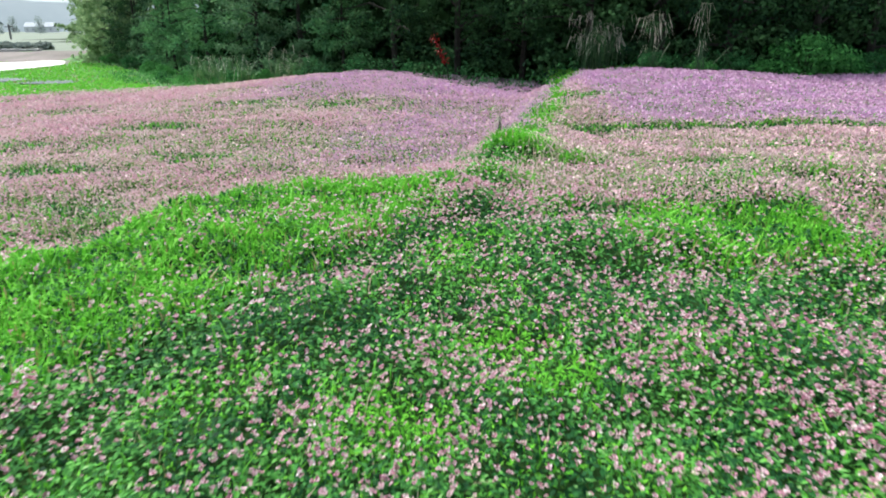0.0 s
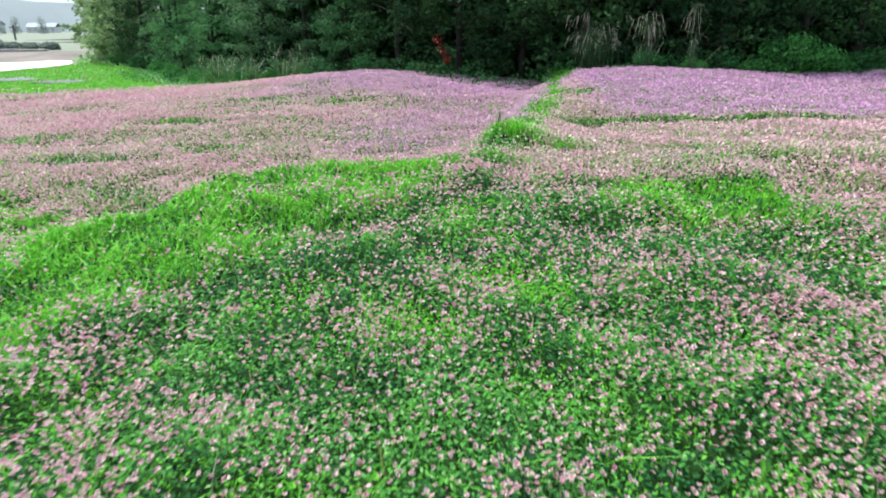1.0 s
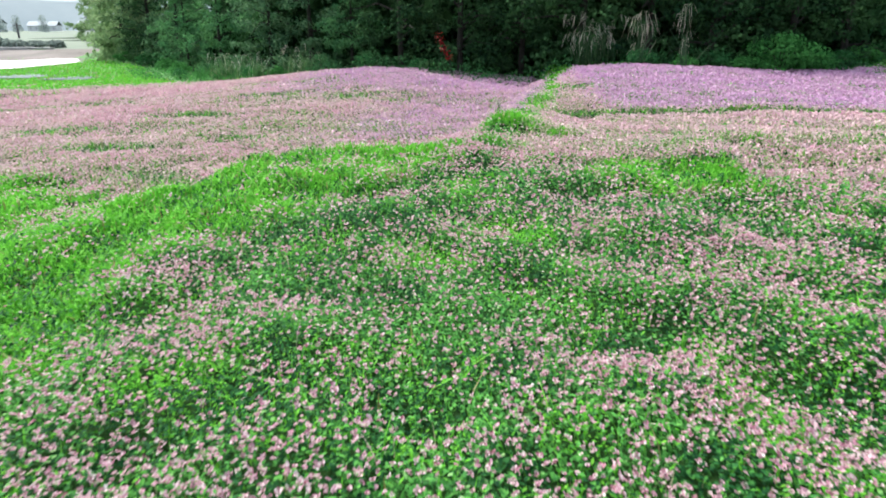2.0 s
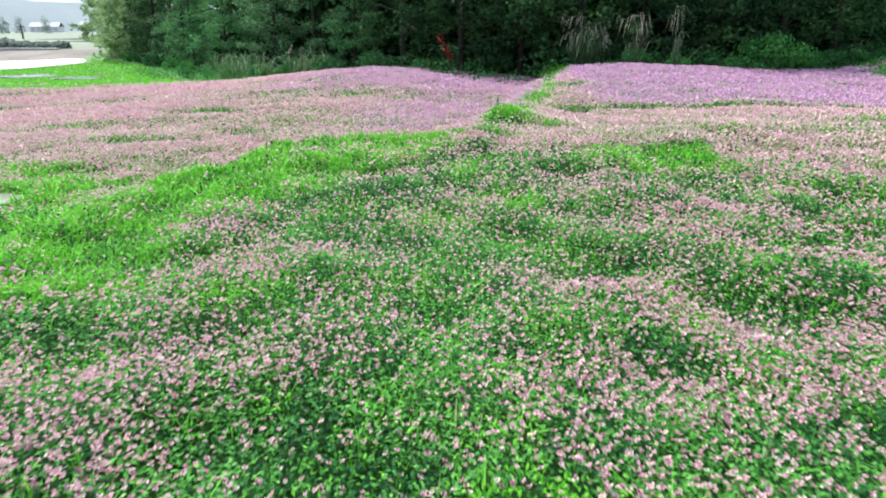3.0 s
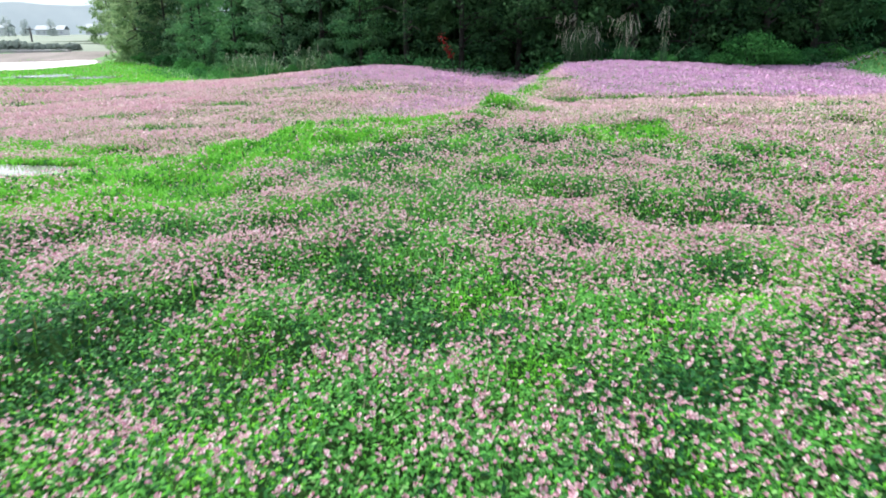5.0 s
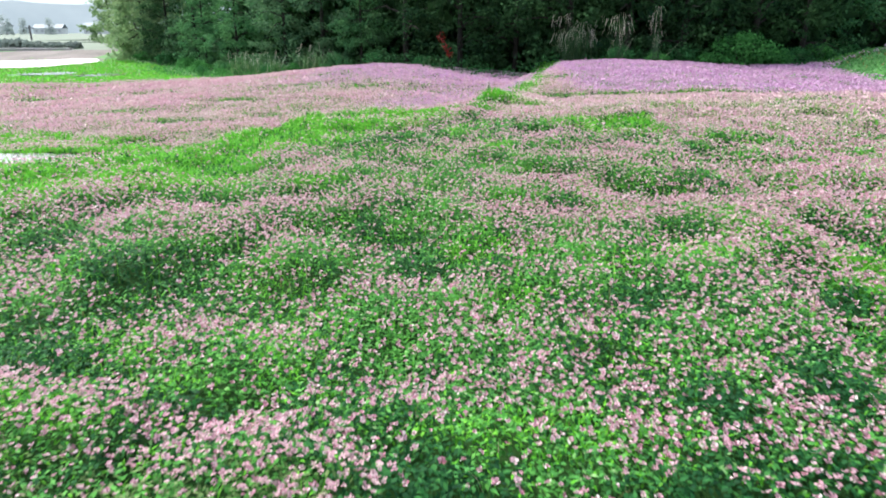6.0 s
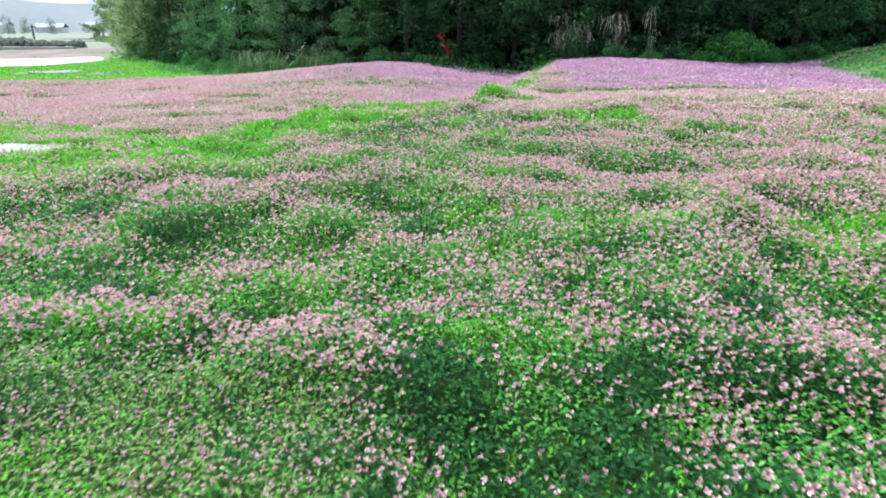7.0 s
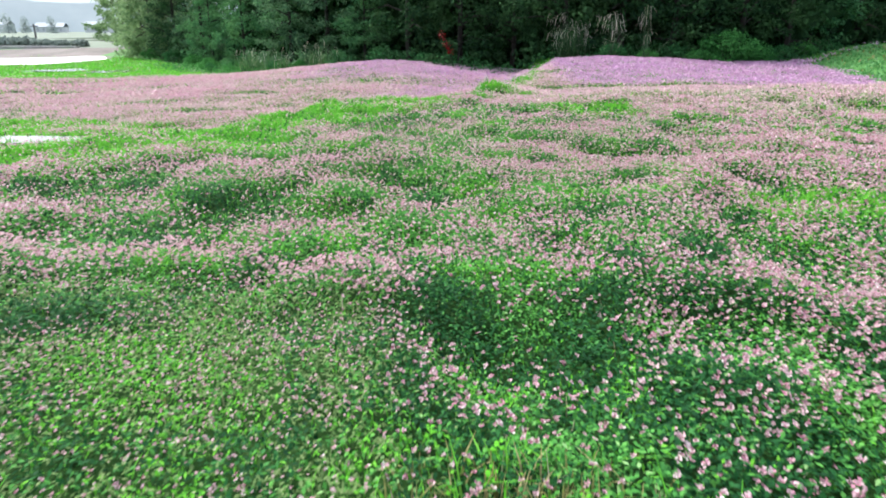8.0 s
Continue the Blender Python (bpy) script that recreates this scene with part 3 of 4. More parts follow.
gx = np.concatenate([[-1500, -700, -350, -200, -150], np.arange(-100, -26, 1.5), np.arange(-26, 24, 0.4), np.arange(24, 60, 3), [80, 140, 300, 700, 1500]])
gy = np.concatenate([[-900, -400, -150, -60, -30, -15], np.arange(-8, 32, 0.4), np.arange(32, 100, 1.4), [120, 160, 240, 400, 800, 1600]])
X, Y = np.meshgrid(gx, gy)
Z = ground_level(X, Y)
me = bpy.data.meshes.new("ground")
nx, ny = len(gx), len(gy)
idx = np.arange(nx * ny).reshape(ny, nx)
faces = np.stack([idx[:-1, :-1], idx[:-1, 1:], idx[1:, 1:], idx[1:, :-1]], -1).reshape(-1, 4)
me.vertices.add(nx * ny)
me.vertices.foreach_set("co", np.stack([X, Y, Z], -1).astype(np.float32).ravel())
me.loops.add(faces.size)
me.loops.foreach_set("vertex_index", faces.astype(np.int32).ravel())
me.polygons.add(len(faces))
me.polygons.foreach_set("loop_start", np.arange(0, faces.size, 4, dtype=np.int32))
fx, fy = X.ravel()[faces].mean(1), Y.ravel()[faces].mean(1)
slot = np.zeros(len(faces), np.int32)
slot[(fy > 27) | (inside(GRASS_FAR, fx, fy, 0.5, 0.6) > 0.5) | (inside(GRASS_MOUND, fx, fy, 0.5, 0.6) > 0.5) | (np.abs(fx) > 40)] = 1
slot[(inside(EARTH, fx, fy, 0.8, 0.5) > 0.4) | (inside(YARD, fx, fy, 0.8, 0.5) > 0.3)] = 2
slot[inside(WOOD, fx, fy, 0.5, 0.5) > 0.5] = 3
slot[(fy > 70) & (slot != 3)] = 4
me.update(calc_edges=True)
me.polygons.foreach_set("material_index", slot)
me.polygons.foreach_set("use_smooth", np.ones(len(faces), bool))
M_TURF = solid("short_turf", (0.03, 0.12, 0.022), (0.06, 0.19, 0.036), 0.5, fine=8)
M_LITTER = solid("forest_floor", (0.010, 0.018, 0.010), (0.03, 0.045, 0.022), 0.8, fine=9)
M_AFAR = solid("distant_fields", (0.085, 0.12, 0.09), (0.135, 0.175, 0.125), 0.03, fine=0.3)
for m in (M_SOIL, M_LITTER):
    m.node_tree.nodes["Principled BSDF"].inputs["Specular IOR Level"].default_value = 0.03
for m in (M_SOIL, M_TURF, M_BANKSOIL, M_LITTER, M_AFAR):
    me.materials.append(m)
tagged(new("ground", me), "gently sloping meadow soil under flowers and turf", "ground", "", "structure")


def outline(poly, z, name, mat, label, category, wob=0.5):
    """A flat sheet with a wandering outline."""
    pts = []
    for (x0, y0), (x1, y1) in zip(poly, poly[1:] + poly[:1]):
        k = max(2, int(math.hypot(x1 - x0, y1 - y0) / max(wob, 0.05) / 3))
        for i in range(k):
            a = i / k
            pts.append((x0 + (x1 - x0) * a + rng.normal(0, wob * 0.3), y0 + (y1 - y0) * a + rng.normal(0, wob * 0.3)))
    bm = bmesh.new()
    bm.faces.new([bm.verts.new((x, y, z)) for x, y in pts])
    bmesh.ops.triangulate(bm, faces=bm.faces[:])
    me = bpy.data.meshes.new(name)
    bm.to_mesh(me)
    bm.free()
    me.materials.append(mat)
    return tagged(new(name, me), label, category, "", "structure")


outline(YARD, -1.43, "road", M_SAND, "pale dry concrete yard beyond the grass", "road", 0.5)
for cx, cy, rx, ry in PONDS:
    lev = float(ground_level(np.array(cx), np.array(cy))) + (0.27 if rx > 2 else 0.19)
    ring = [(cx + rx * 1.1 * math.cos(a), cy + ry * 1.1 * math.sin(a)) for a in np.linspace(0, 2 * math.pi, 14)[:-1]]
    outline(ring, lev, "water_puddle", M_WATER, "shallow puddle shining in the wet grass", "water", 0.1 * min(1, ry * 2))


# ---- meadow ----
def puddle_free(x, y):
    k = np.ones(len(x), bool)
    for cx, cy, rx, ry in PONDS:
        k &= ((x - cx) / rx) ** 2 + (((y - cy + 0.1 * ry) / (1.05 * ry)) if rx > 2 else ((y - cy + 0.5 * ry) / (1.5 * ry))) ** 2 > 1.1
    return k


# clover leaves
x, y = sow(5800, 1.32, -6.0, 31)
k = puddle_free(x, y) & (rng.random(len(x)) > ss(7, 9, y) * np.maximum(inside(GRASS_FAR, x, y), inside(GRASS_MOUND, x, y)))
x, y = x[k], y[k]
d = seen_from(x, y)
dk = dark_clumps_and_hollows(x, y)
depth = rng.beta(1.0, 2.0, len(x)) * 0.17
p = np.stack([x, y, land(x, y) - 0.025 - depth + 0.05 * dk * rng.random(len(x))], 1)
size = np.minimum(0.075, 0.028 * (d / 1.7) ** 0.52) * (1 - 0.12 * ss(3.2, 3.9, -y) * ss(1.1, 0.5, x))
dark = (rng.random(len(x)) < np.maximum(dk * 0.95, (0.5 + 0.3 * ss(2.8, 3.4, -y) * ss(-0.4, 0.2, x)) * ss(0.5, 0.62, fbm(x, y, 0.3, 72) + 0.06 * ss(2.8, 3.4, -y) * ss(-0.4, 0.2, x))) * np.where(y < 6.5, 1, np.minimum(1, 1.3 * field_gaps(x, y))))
light = ~dark & (rng.random(len(x)) < np.maximum(np.maximum(grass_share(x, y), (1 - 0.6 * ss(1.5, 3.5, -y)) * ss(0.15, 0.7, spots(x, y, BRIGHT_SPOTS))), 0.05 + 0.45 * ss(0.5, 0.62, fbm(x, y, 0.5, 66)) * (1 - field_share(x, y))))
link_mesh("bright_turf_leaves", leaves(p[light], size[light], 0.7, 0.4), 4, M_BRIGHT, "stuff", "bright green low turf leaves between the clover", "leaves")
dark_or = dark | light
olive = ~dark_or & (rng.random(len(x)) < np.maximum(0.9 * field_share(x, y) * (1 - 0.75 * np.minimum(1, field_gaps(x, y))), 0.75 * ss(3.1, 3.6, -y) * ss(0.5, -0.1, x)))
dark_or |= olive
link_mesh("field_leaves", leaves(p[olive], size[olive], 0.6, 0.45), 4, M_FIELDLEAF, "stuff", "dull olive green leaves under the dense flowers", "leaves")
link_mesh("clover_leaves", leaves(p[~dark_or], size[~dark_or], 0.55), 4, M_CLOVER, "stuff", "dense green vetch and clover leaves over the meadow", "leaves")
link_mesh("dark_clover_leaves", leaves(p[dark], size[dark] * 1.1, 0.55), 4, M_DARK, "stuff", "darker lush clover clumps with few flowers, and hollows painted as shaded", "leaves")

# tall weeds before the wood
x, y = scatter(26000, -28, -6, 23, 46)
k = rng.random(len(x)) < inside(WEEDS, x, y, 0.5, 0.6)
x, y = x[k], y[k]
p = np.stack([x, y, ground_level(x, y) + rng.random(len(x)) * (0.12 + 0.5 * ss(0.3, 0.7, fbm(x, y, 1.4, 91)))], 1)
link_mesh("weeds", leaves(p, rng.uniform(0.08, 0.2, len(x)), 0.9, 0.4), 4, M_SHRUB, "stuff", "tall tangled bluish green weeds before the trees", "weeds")

x, y = scatter(36000, -9, 17, 21.5, 31)
k = rng.random(len(x)) < np.maximum(inside(WEEDS_MID, x, y, 0.4, 0.5), 0.8 * inside(WEEDS_RIGHT, x, y, 0.4, 0.5))
x, y = x[k], y[k]
p = np.stack([x, y, ground_level(x, y) + rng.random(len(x)) * (0.15 + 0.75 * ss(0.3, 0.7, fbm(x, y, 1.2, 95)))], 1)
link_mesh("weeds", leaves(p, rng.uniform(0.07, 0.16, len(x)), 0.9, 0.45), 4, M_UNDER, "stuff", "tangled dark green weeds at the foot of the wood", "weeds")

# grass
x, y = sow(3000, 1.33, -6.0, 62)
g = grass_share(x, y)
fld = field_share(x, y)
k = (rng.random(len(x)) < np.maximum(np.maximum(g, 0.7 * blob(x, y, 0.5, -4.95, 0.4, 0.2)), 0.03 + 0.1 * ss(1.8, 4, x) + 0.28 * fld)) & puddle_free(x, y) & (inside(YARD, x, y, 1, 0.5) < 0.3)
x, y, g = x[k], y[k], g[k]
d = seen_from(x, y)
h = np.where(g > 0.4, 0.095, 0.11) * (1 - 0.45 * ss(1.5, 3.3, -y) * (1 - blob(x, y, 0.5, -4.95, 0.5, 0.3))) * rng.uniform(0.7, 1.3, len(x)) * (1 + 0.4 * blob(x, y, 0.85, 9.3, 0.6, 0.5))
p = np.stack([x, y, np.maximum(land(x, y) - 0.11 * ss(30, 26, y), ground_level(x, y) - 0.01)], 1)
wide = np.minimum(0.04, 0.004 * (d / 1.7) ** 0.75)
dry = rng.random(len(x)) < 0.07 + 0.8 * (blob(x, y, -0.5, 5.0, 0.3, 0.12) + blob(x, y, -1.0, 4.2, 0.25, 0.15) + blob(x, y, 2.57, 4.65, 0.3, 0.15)) + 0.8 * blob(x, y, 0.5, -4.95, 0.5, 0.25)
straw = ~dry & (rng.random(len(x)) < np.maximum(0.45 * field_share(x, y), 0.15 * (g < 0.3)) * (1 - ss(12.2, 12.8, y) * ss(2.4, 3.5, x)) + 0.6 * blob(x, y, 2.5, 14.5, 0.8, 2.4))
dry |= straw
bank = ~dry & (x > 12) & (y > 8)
thin = bank & (rng.random(len(x)) < 0.45)
bank &= ~thin
dry |= thin
dry |= bank
link_mesh("bank_grass", blades(p[bank], h[bank], 0.9, wide[bank] * 1.5), 4, M_BANKGRASS, "stuff", "dull green grass on the low mound", "grass")
link_mesh("pale_seed_grass", blades(p[straw], h[straw] * (1.1 + 0.25 * ss(2, 6, y[straw])), 0.5, wide[straw] * 0.8), 4, M_STRAW, "stuff", "pale green seeding grass mixed into the flower fields", "grass")
link_mesh("grass_blades", blades(p[~dry], h[~dry], 0.8, wide[~dry]), 4, M_GRASS, "stuff", "bright fresh green grass blades among the flowers", "grass")
dry &= ~straw & ~bank & ~thin
link_mesh("dry_grass_blades", blades(p[dry], h[dry], 0.6, wide[dry]), 4, M_DRY, "stuff", "thin straw-coloured dry grass blades in the meadow", "grass")

# flower heads
x, y = sow(1350, 0.15, -6.0, 8)
small = ss(0.1, 0.45, ridge_y(x) - y) * ss(0.4, -0.2, x)
k = (rng.random(len(x)) < flower_share(x, y) * (0.9 + 0.35 * small) * (1 - field_share(x, y) * ss(3.8, 4.6, y))) & puddle_free(x, y)
x, y, small = x[k], y[k], small[k]
fld = field_share(x, y)
d = seen_from(x, y)
p = np.stack([x, y, land(x, y) - 0.01 + rng.uniform(-0.035, 0.05, len(x))], 1)
size = 0.0205 * (d / 1.7) ** 0.3 * (1 - 0.45 * small)
rose = rng.random(len(x)) < 0.14 + 0.6 * fld + 0.6 * np.exp(-((y - ridge_y(x)) / 0.16) ** 2) * ss(0.3, -0.1, x)
near = d < 3.0
for sel, name, mat, petals, label in ((~rose & near, "pale_flower_heads", M_PALE, 6, "pale pink and white vetch flower heads"), (rose & near, "rose_flower_heads", M_ROSE, 6, "rose pink vetch flower heads"),
                                     (~rose & ~near, "pale_flower_heads", M_PALE, 3, "pale pink and white vetch flower heads"), (rose & ~near, "rose_flower_heads", M_ROSE, 3, "rose pink vetch flower heads")):
    link_mesh(name, heads(p[sel], size[sel], petals), 4, mat, "stuff", label, "flowers")
x, y = sow(3100, 0.68, 4, 31)
k = (rng.random(len(x)) < flower_share(x, y) * np.where(y < 8, field_share(x, y), 1)) & puddle_free(x, y)
x, y = x[k], y[k]
d = seen_from(x, y)
p = np.stack([x, y, land(x, y) - 0.02 + rng.uniform(-0.05, 0.07, len(x))], 1)
violet = rng.random(len(x)) < np.maximum(ss(12.4, 13.0, y) * ss(2.5, 3.9, x), np.maximum(0.85 * ss(17, 23, y) * ss(-9, -5, x), 0.65 * ss(-4.6, -1.0, x - 0.05 * (y - 12)) * ss(9.5, 12.5, y) * (x < bund_x(y))))
for sel, name, mat, label in ((~violet, "far_rose_flower_heads", M_ROSE, "dense dusty pink vetch flowers filling the field"), (violet, "far_violet_flower_heads", M_VIOLET, "dense violet pink vetch flowers filling the field")):
    link_mesh(name, small_heads(p[sel], 0.0255 * np.maximum(d[sel] / 8, 0.8) ** 0.6), 4, mat, "stuff", label, "flowers")


# the cover beyond the lens's reach, thinner
x, y = scatter(620000, -17, 15, -13, 16)
k = (rng.random(len(x)) < 0.75 * ss(10, 4, np.hypot(x, y + 2)) + 0.07) & puddle_free(x, y)
x, y = x[k], y[k]
k = ~in_sight(x, y)
x, y = x[k], y[k]
far = ss(3, 9, np.hypot(x, y + 2))
p = np.stack([x, y, land(x, y) - rng.uniform(0.03, 0.13, len(x))], 1)
size = rng.uniform(0.03, 0.055, len(x)) * (1 + 1.2 * far)
turf = rng.random(len(x)) < grass_share(x, y)
fld = ~turf & (rng.random(len(x)) < np.maximum(0.3, 0.9 * field_share(x, y)))
# Lush clumps, plus hollows whose shade is put into the leaf colour.
lush = ~fld & ~turf & (rng.random(len(x)) < 0.1 + 0.85 * dark_clumps_and_hollows(x, y))
rest = ~fld & ~lush & ~turf
link_mesh("outer_clover_leaves", leaves(p[rest], size[rest], 0.5, 0.6), 4, M_CLOVER, "stuff", "dense green clover leaves in the outer meadow", "leaves")
link_mesh("outer_field_leaves", leaves(p[fld], size[fld], 0.5, 0.6), 4, M_FIELDLEAF, "stuff", "dull olive leaves in the outer meadow", "leaves")
link_mesh("outer_turf_leaves", leaves(p[turf], size[turf], 0.7, 0.4), 4, M_BRIGHT, "stuff", "bright low turf leaves in the outer meadow", "leaves")
link_mesh("outer_dark_leaves", leaves(p[lush], size[lush], 0.5, 0.6), 4, M_DARK, "stuff", "dark lush clumps and shade-painted hollows in the outer meadow", "leaves")
x, y = scatter(950000, -17, 15, -13, 16)
k = (rng.random(len(x)) < 0.8 * ss(10, 4, np.hypot(x, y + 2)) + 0.05) & puddle_free(x, y)
x, y = x[k], y[k]
k = ~in_sight(x, y) & (rng.random(len(x)) < flower_share(x, y))
x, y = x[k], y[k]
p = np.stack([x, y, land(x, y) - 0.01], 1)
link_mesh("outer_flower_heads", small_heads(p, 0.019 + 0.028 * ss(3, 9, np.hypot(x, y + 2))), 4, M_PALE, "stuff", "pink flower heads in the outer meadow", "flowers")


def vetch_flower(petals, mat, label):
    """One flower: bent stem, a pair of leaflets and a ringed head of petals."""
    root = tagged(new("vetch_flower"), label, "flower", "flowers beside the path")
    top = np.array([rng.normal(0, 0.012), rng.normal(0, 0.012), 0.17])
    link_mesh("stem", tube([(0, 0, 0), top * [0.3, 0.3, 0.55], top], [0.0016, 0.0014, 0.0011], 5), 4, M_STEM, parent=root)
    for a in (0.4, 0.62):
        link_mesh("leaf", leaves(np.array([top * a]), 0.024, 0.3), 4, M_CLOVER, parent=root)
    head = link_mesh("head", heads(np.array([top]), 0.024, petals), 4, mat, parent=root)
    link_mesh("calyx", tube([top - [0, 0, 0.006], top - [0, 0, 0.001], top + [0, 0, 0.004]], [0.0012, 0.0035, 0.003], 6), 4, M_STEM, parent=head)
    return root


blooms = [vetch_flower(8, M_PALE, "pale pink vetch flower on a thin stem"), vetch_flower(7, M_ROSE, "rose pink vetch flower on a thin stem"), vetch_flower(9, M_PALE, "whitish pink vetch flower on a thin stem")]
x, y = scatter(1500, -2.2, 2.2, -4.9, 3.2)
k = np.nonzero((rng.random(len(x)) < flower_share(x, y)) & in_sight(x, y) & ((y > ridge_y(x) - 0.05) | (x > 0.6)))[0][:210]
for n, i in enumerate(k):
    m = pose(x[i], y[i], float(land(x[i], y[i])) - 0.15, rng.normal(0, 7), rng.normal(0, 7), n * 67.0)
    if n < 3:
        blooms[n].matrix_basis = m
    else:
        copy_thing(blooms[n % 3], m)


def weed_plant(label):
    """A low weed: short stem and a loose rosette of broad yellow-green leaves."""
    root = tagged(new("weed_plant"), label, "weed", "broad-leaved weeds in the dry patch")
    link_mesh("stem", tube([(0, 0, 0), (0.004, 0.002, 0.05), (0.006, 0.0, 0.11)], [0.003, 0.0025, 0.0015], 5), 4, M_STEM, parent=root)
    for i in range(9):
        yaw, up, reach = i * 2.4, 0.03 + 0.009 * i, 0.05 - 0.003 * i
        c, s_ = math.cos(yaw), math.sin(yaw)
        mid = np.array([c * reach * 0.55, s_ * reach * 0.55, up + 0.014])
        end = np.array([c * reach, s_ * reach, up + 0.006])
        side = np.array([-s_, c, 0.25]) * 0.013
        base = np.array([0.004, 0.001, up])
        link_mesh("leaf", np.array([[base, mid - side, end, mid + side * [1, 1, -1]]]), 4, M_BRIGHT, parent=root)
    return root


weed = weed_plant("low weed with broad yellow green leaves in dry grass")
for i, (x, y, s_) in enumerate([(0.44, -4.72, 0.8), (0.42, -4.84, 0.75), (0.22, -4.64, 0.65), (0.3, -4.9, 0.55), (0.52, -4.2, 0.6), (0.69, -4.9, 0.6)]):
    m = pose(x, y, float(land(x, y)) - 0.09, 0, 0, i * 83.0) @ Matrix.Scale(s_, 4)
    if i:
        copy_thing(weed, m).matrix_basis = m
    else:
        weed.matrix_basis = m


# ---- trees, shrubs, reeds ----
def tree(height, spread, skirt, mat, count, leaf, label):
    """A tree: tapered trunk with limbs, and a crown of leaf sprays that hangs down to the skirt."""
    root = tagged(new("tree"), label, "tree", "trees of the wood's edge")
    lean = rng.normal(0, 0.25, 2)
    tp = [np.array([lean[0] * a * a + 0.08 * math.sin(5 * a), lean[1] * a * a, height * 0.9 * a - 0.3 * (a == 0)]) for a in np.linspace(0, 1, 7)]
    tr = height * 0.015 * np.linspace(1.25, 0.15, 7)
    parts = [tube(tp, tr)]
    tips = []
    for i in range(16):
        a = rng.uniform(0.12, 0.95)
        k = a * 6
        o = tp[int(k)] * (1 - k % 1) + tp[min(6, int(k) + 1)] * (k % 1)
        yaw, ln = i * 2.4 + rng.uniform(-0.4, 0.4), spread * (1.05 - 0.55 * a) * rng.uniform(0.7, 1.1)
        e = o + np.array([math.cos(yaw) * ln, math.sin(yaw) * ln, ln * rng.uniform(-0.25, 0.5)])
        m = (o + e) / 2 + np.array([0, 0, 0.15 * ln])
        r = height * 0.007 * (1.2 - a)
        parts.append(tube([o, m, e], [r, r * 0.7, r * 0.25], 5))
        tips += [(e, 1.0), (m, 0.8)]
    trunk = link_mesh("trunk", np.concatenate(parts), 4, M_BARK, parent=root)
    centres = []
    for e, s in tips:
        for _ in range(2):
            centres.append(e + rng.normal(0, spread * 0.16, 3))
    for _ in range(54):
        zz = skirt + (height - skirt) * rng.random() ** 2.0
        rad = spread * (0.98 - 0.55 * (zz / height) ** 1.6) * rng.uniform(0.55, 1.05)
        yaw = rng.uniform(0, 2 * np.pi)
        centres.append(np.array([math.cos(yaw) * rad, math.sin(yaw) * rad, zz]))
    centres = np.array(centres)
    centres[:, 2] = np.clip(centres[:, 2], skirt, height)
    pick = rng.integers(0, len(centres), count)
    wide = np.random.default_rng(3).uniform(0.16, 0.44, len(centres))[pick][:, None] * spread / 2.2
    off = rng.normal(0, 1, (count, 3))
    off /= np.linalg.norm(off, axis=1)[:, None]
    p = centres[pick] + off * wide * rng.uniform(0.7, 1.35, (count, 1)) * [1.15, 1.15, 0.6]
    p[:, 2] = np.maximum(p[:, 2], skirt * 0.5)
    link_mesh("crown", sprays(p, off + [0, 0, 0.35], leaf * rng.uniform(0.6, 1.3, count), 0.5), 4, mat, parent=root)
    return root


def shrub(height, spread, mat, count, leaf, label):
    """A shrub: a few stems and a rounded, broken mass of leaves."""
    root = tagged(new("shrub"), label, "shrub", "shrubs below the trees")
    stems = []
    for i in range(6):
        yaw = i * 1.05 + rng.uniform(-0.3, 0.3)
        e = np.array([math.cos(yaw) * spread * 0.5, math.sin(yaw) * spread * 0.5, height * rng.uniform(0.5, 0.8)])
        stems.append(tube([np.array([0, 0, -0.1]), e * [0.4, 0.4, 0.6], e], [0.025, 0.018, 0.007], 5))
    link_mesh("stem", np.concatenate(stems), 4, M_BARK, parent=root)
    c = rng.normal(0, 1, (26, 3))
    c /= np.linalg.norm(c, axis=1)[:, None]
    c = c * [spread * 0.72, spread * 0.72, height * 0.42] * rng.uniform(0.6, 1.05, (26, 1)) + [0, 0, height * 0.5]
    pick = rng.integers(0, 26, count)
    off = rng.normal(0, 1, (count, 3))
    off /= np.linalg.norm(off, axis=1)[:, None]
    p = c[pick] + off * [spread * 0.3, spread * 0.3, height * 0.15] * rng.uniform(0.6, 1.2, (count, 1))
    p[:, 2] = np.abs(p[:, 2])
    link_mesh("foliage", sprays(p, off + [0, 0, 0.4], leaf * rng.uniform(0.6, 1.3, count), 0.55), 4, mat, parent=root)
    return root


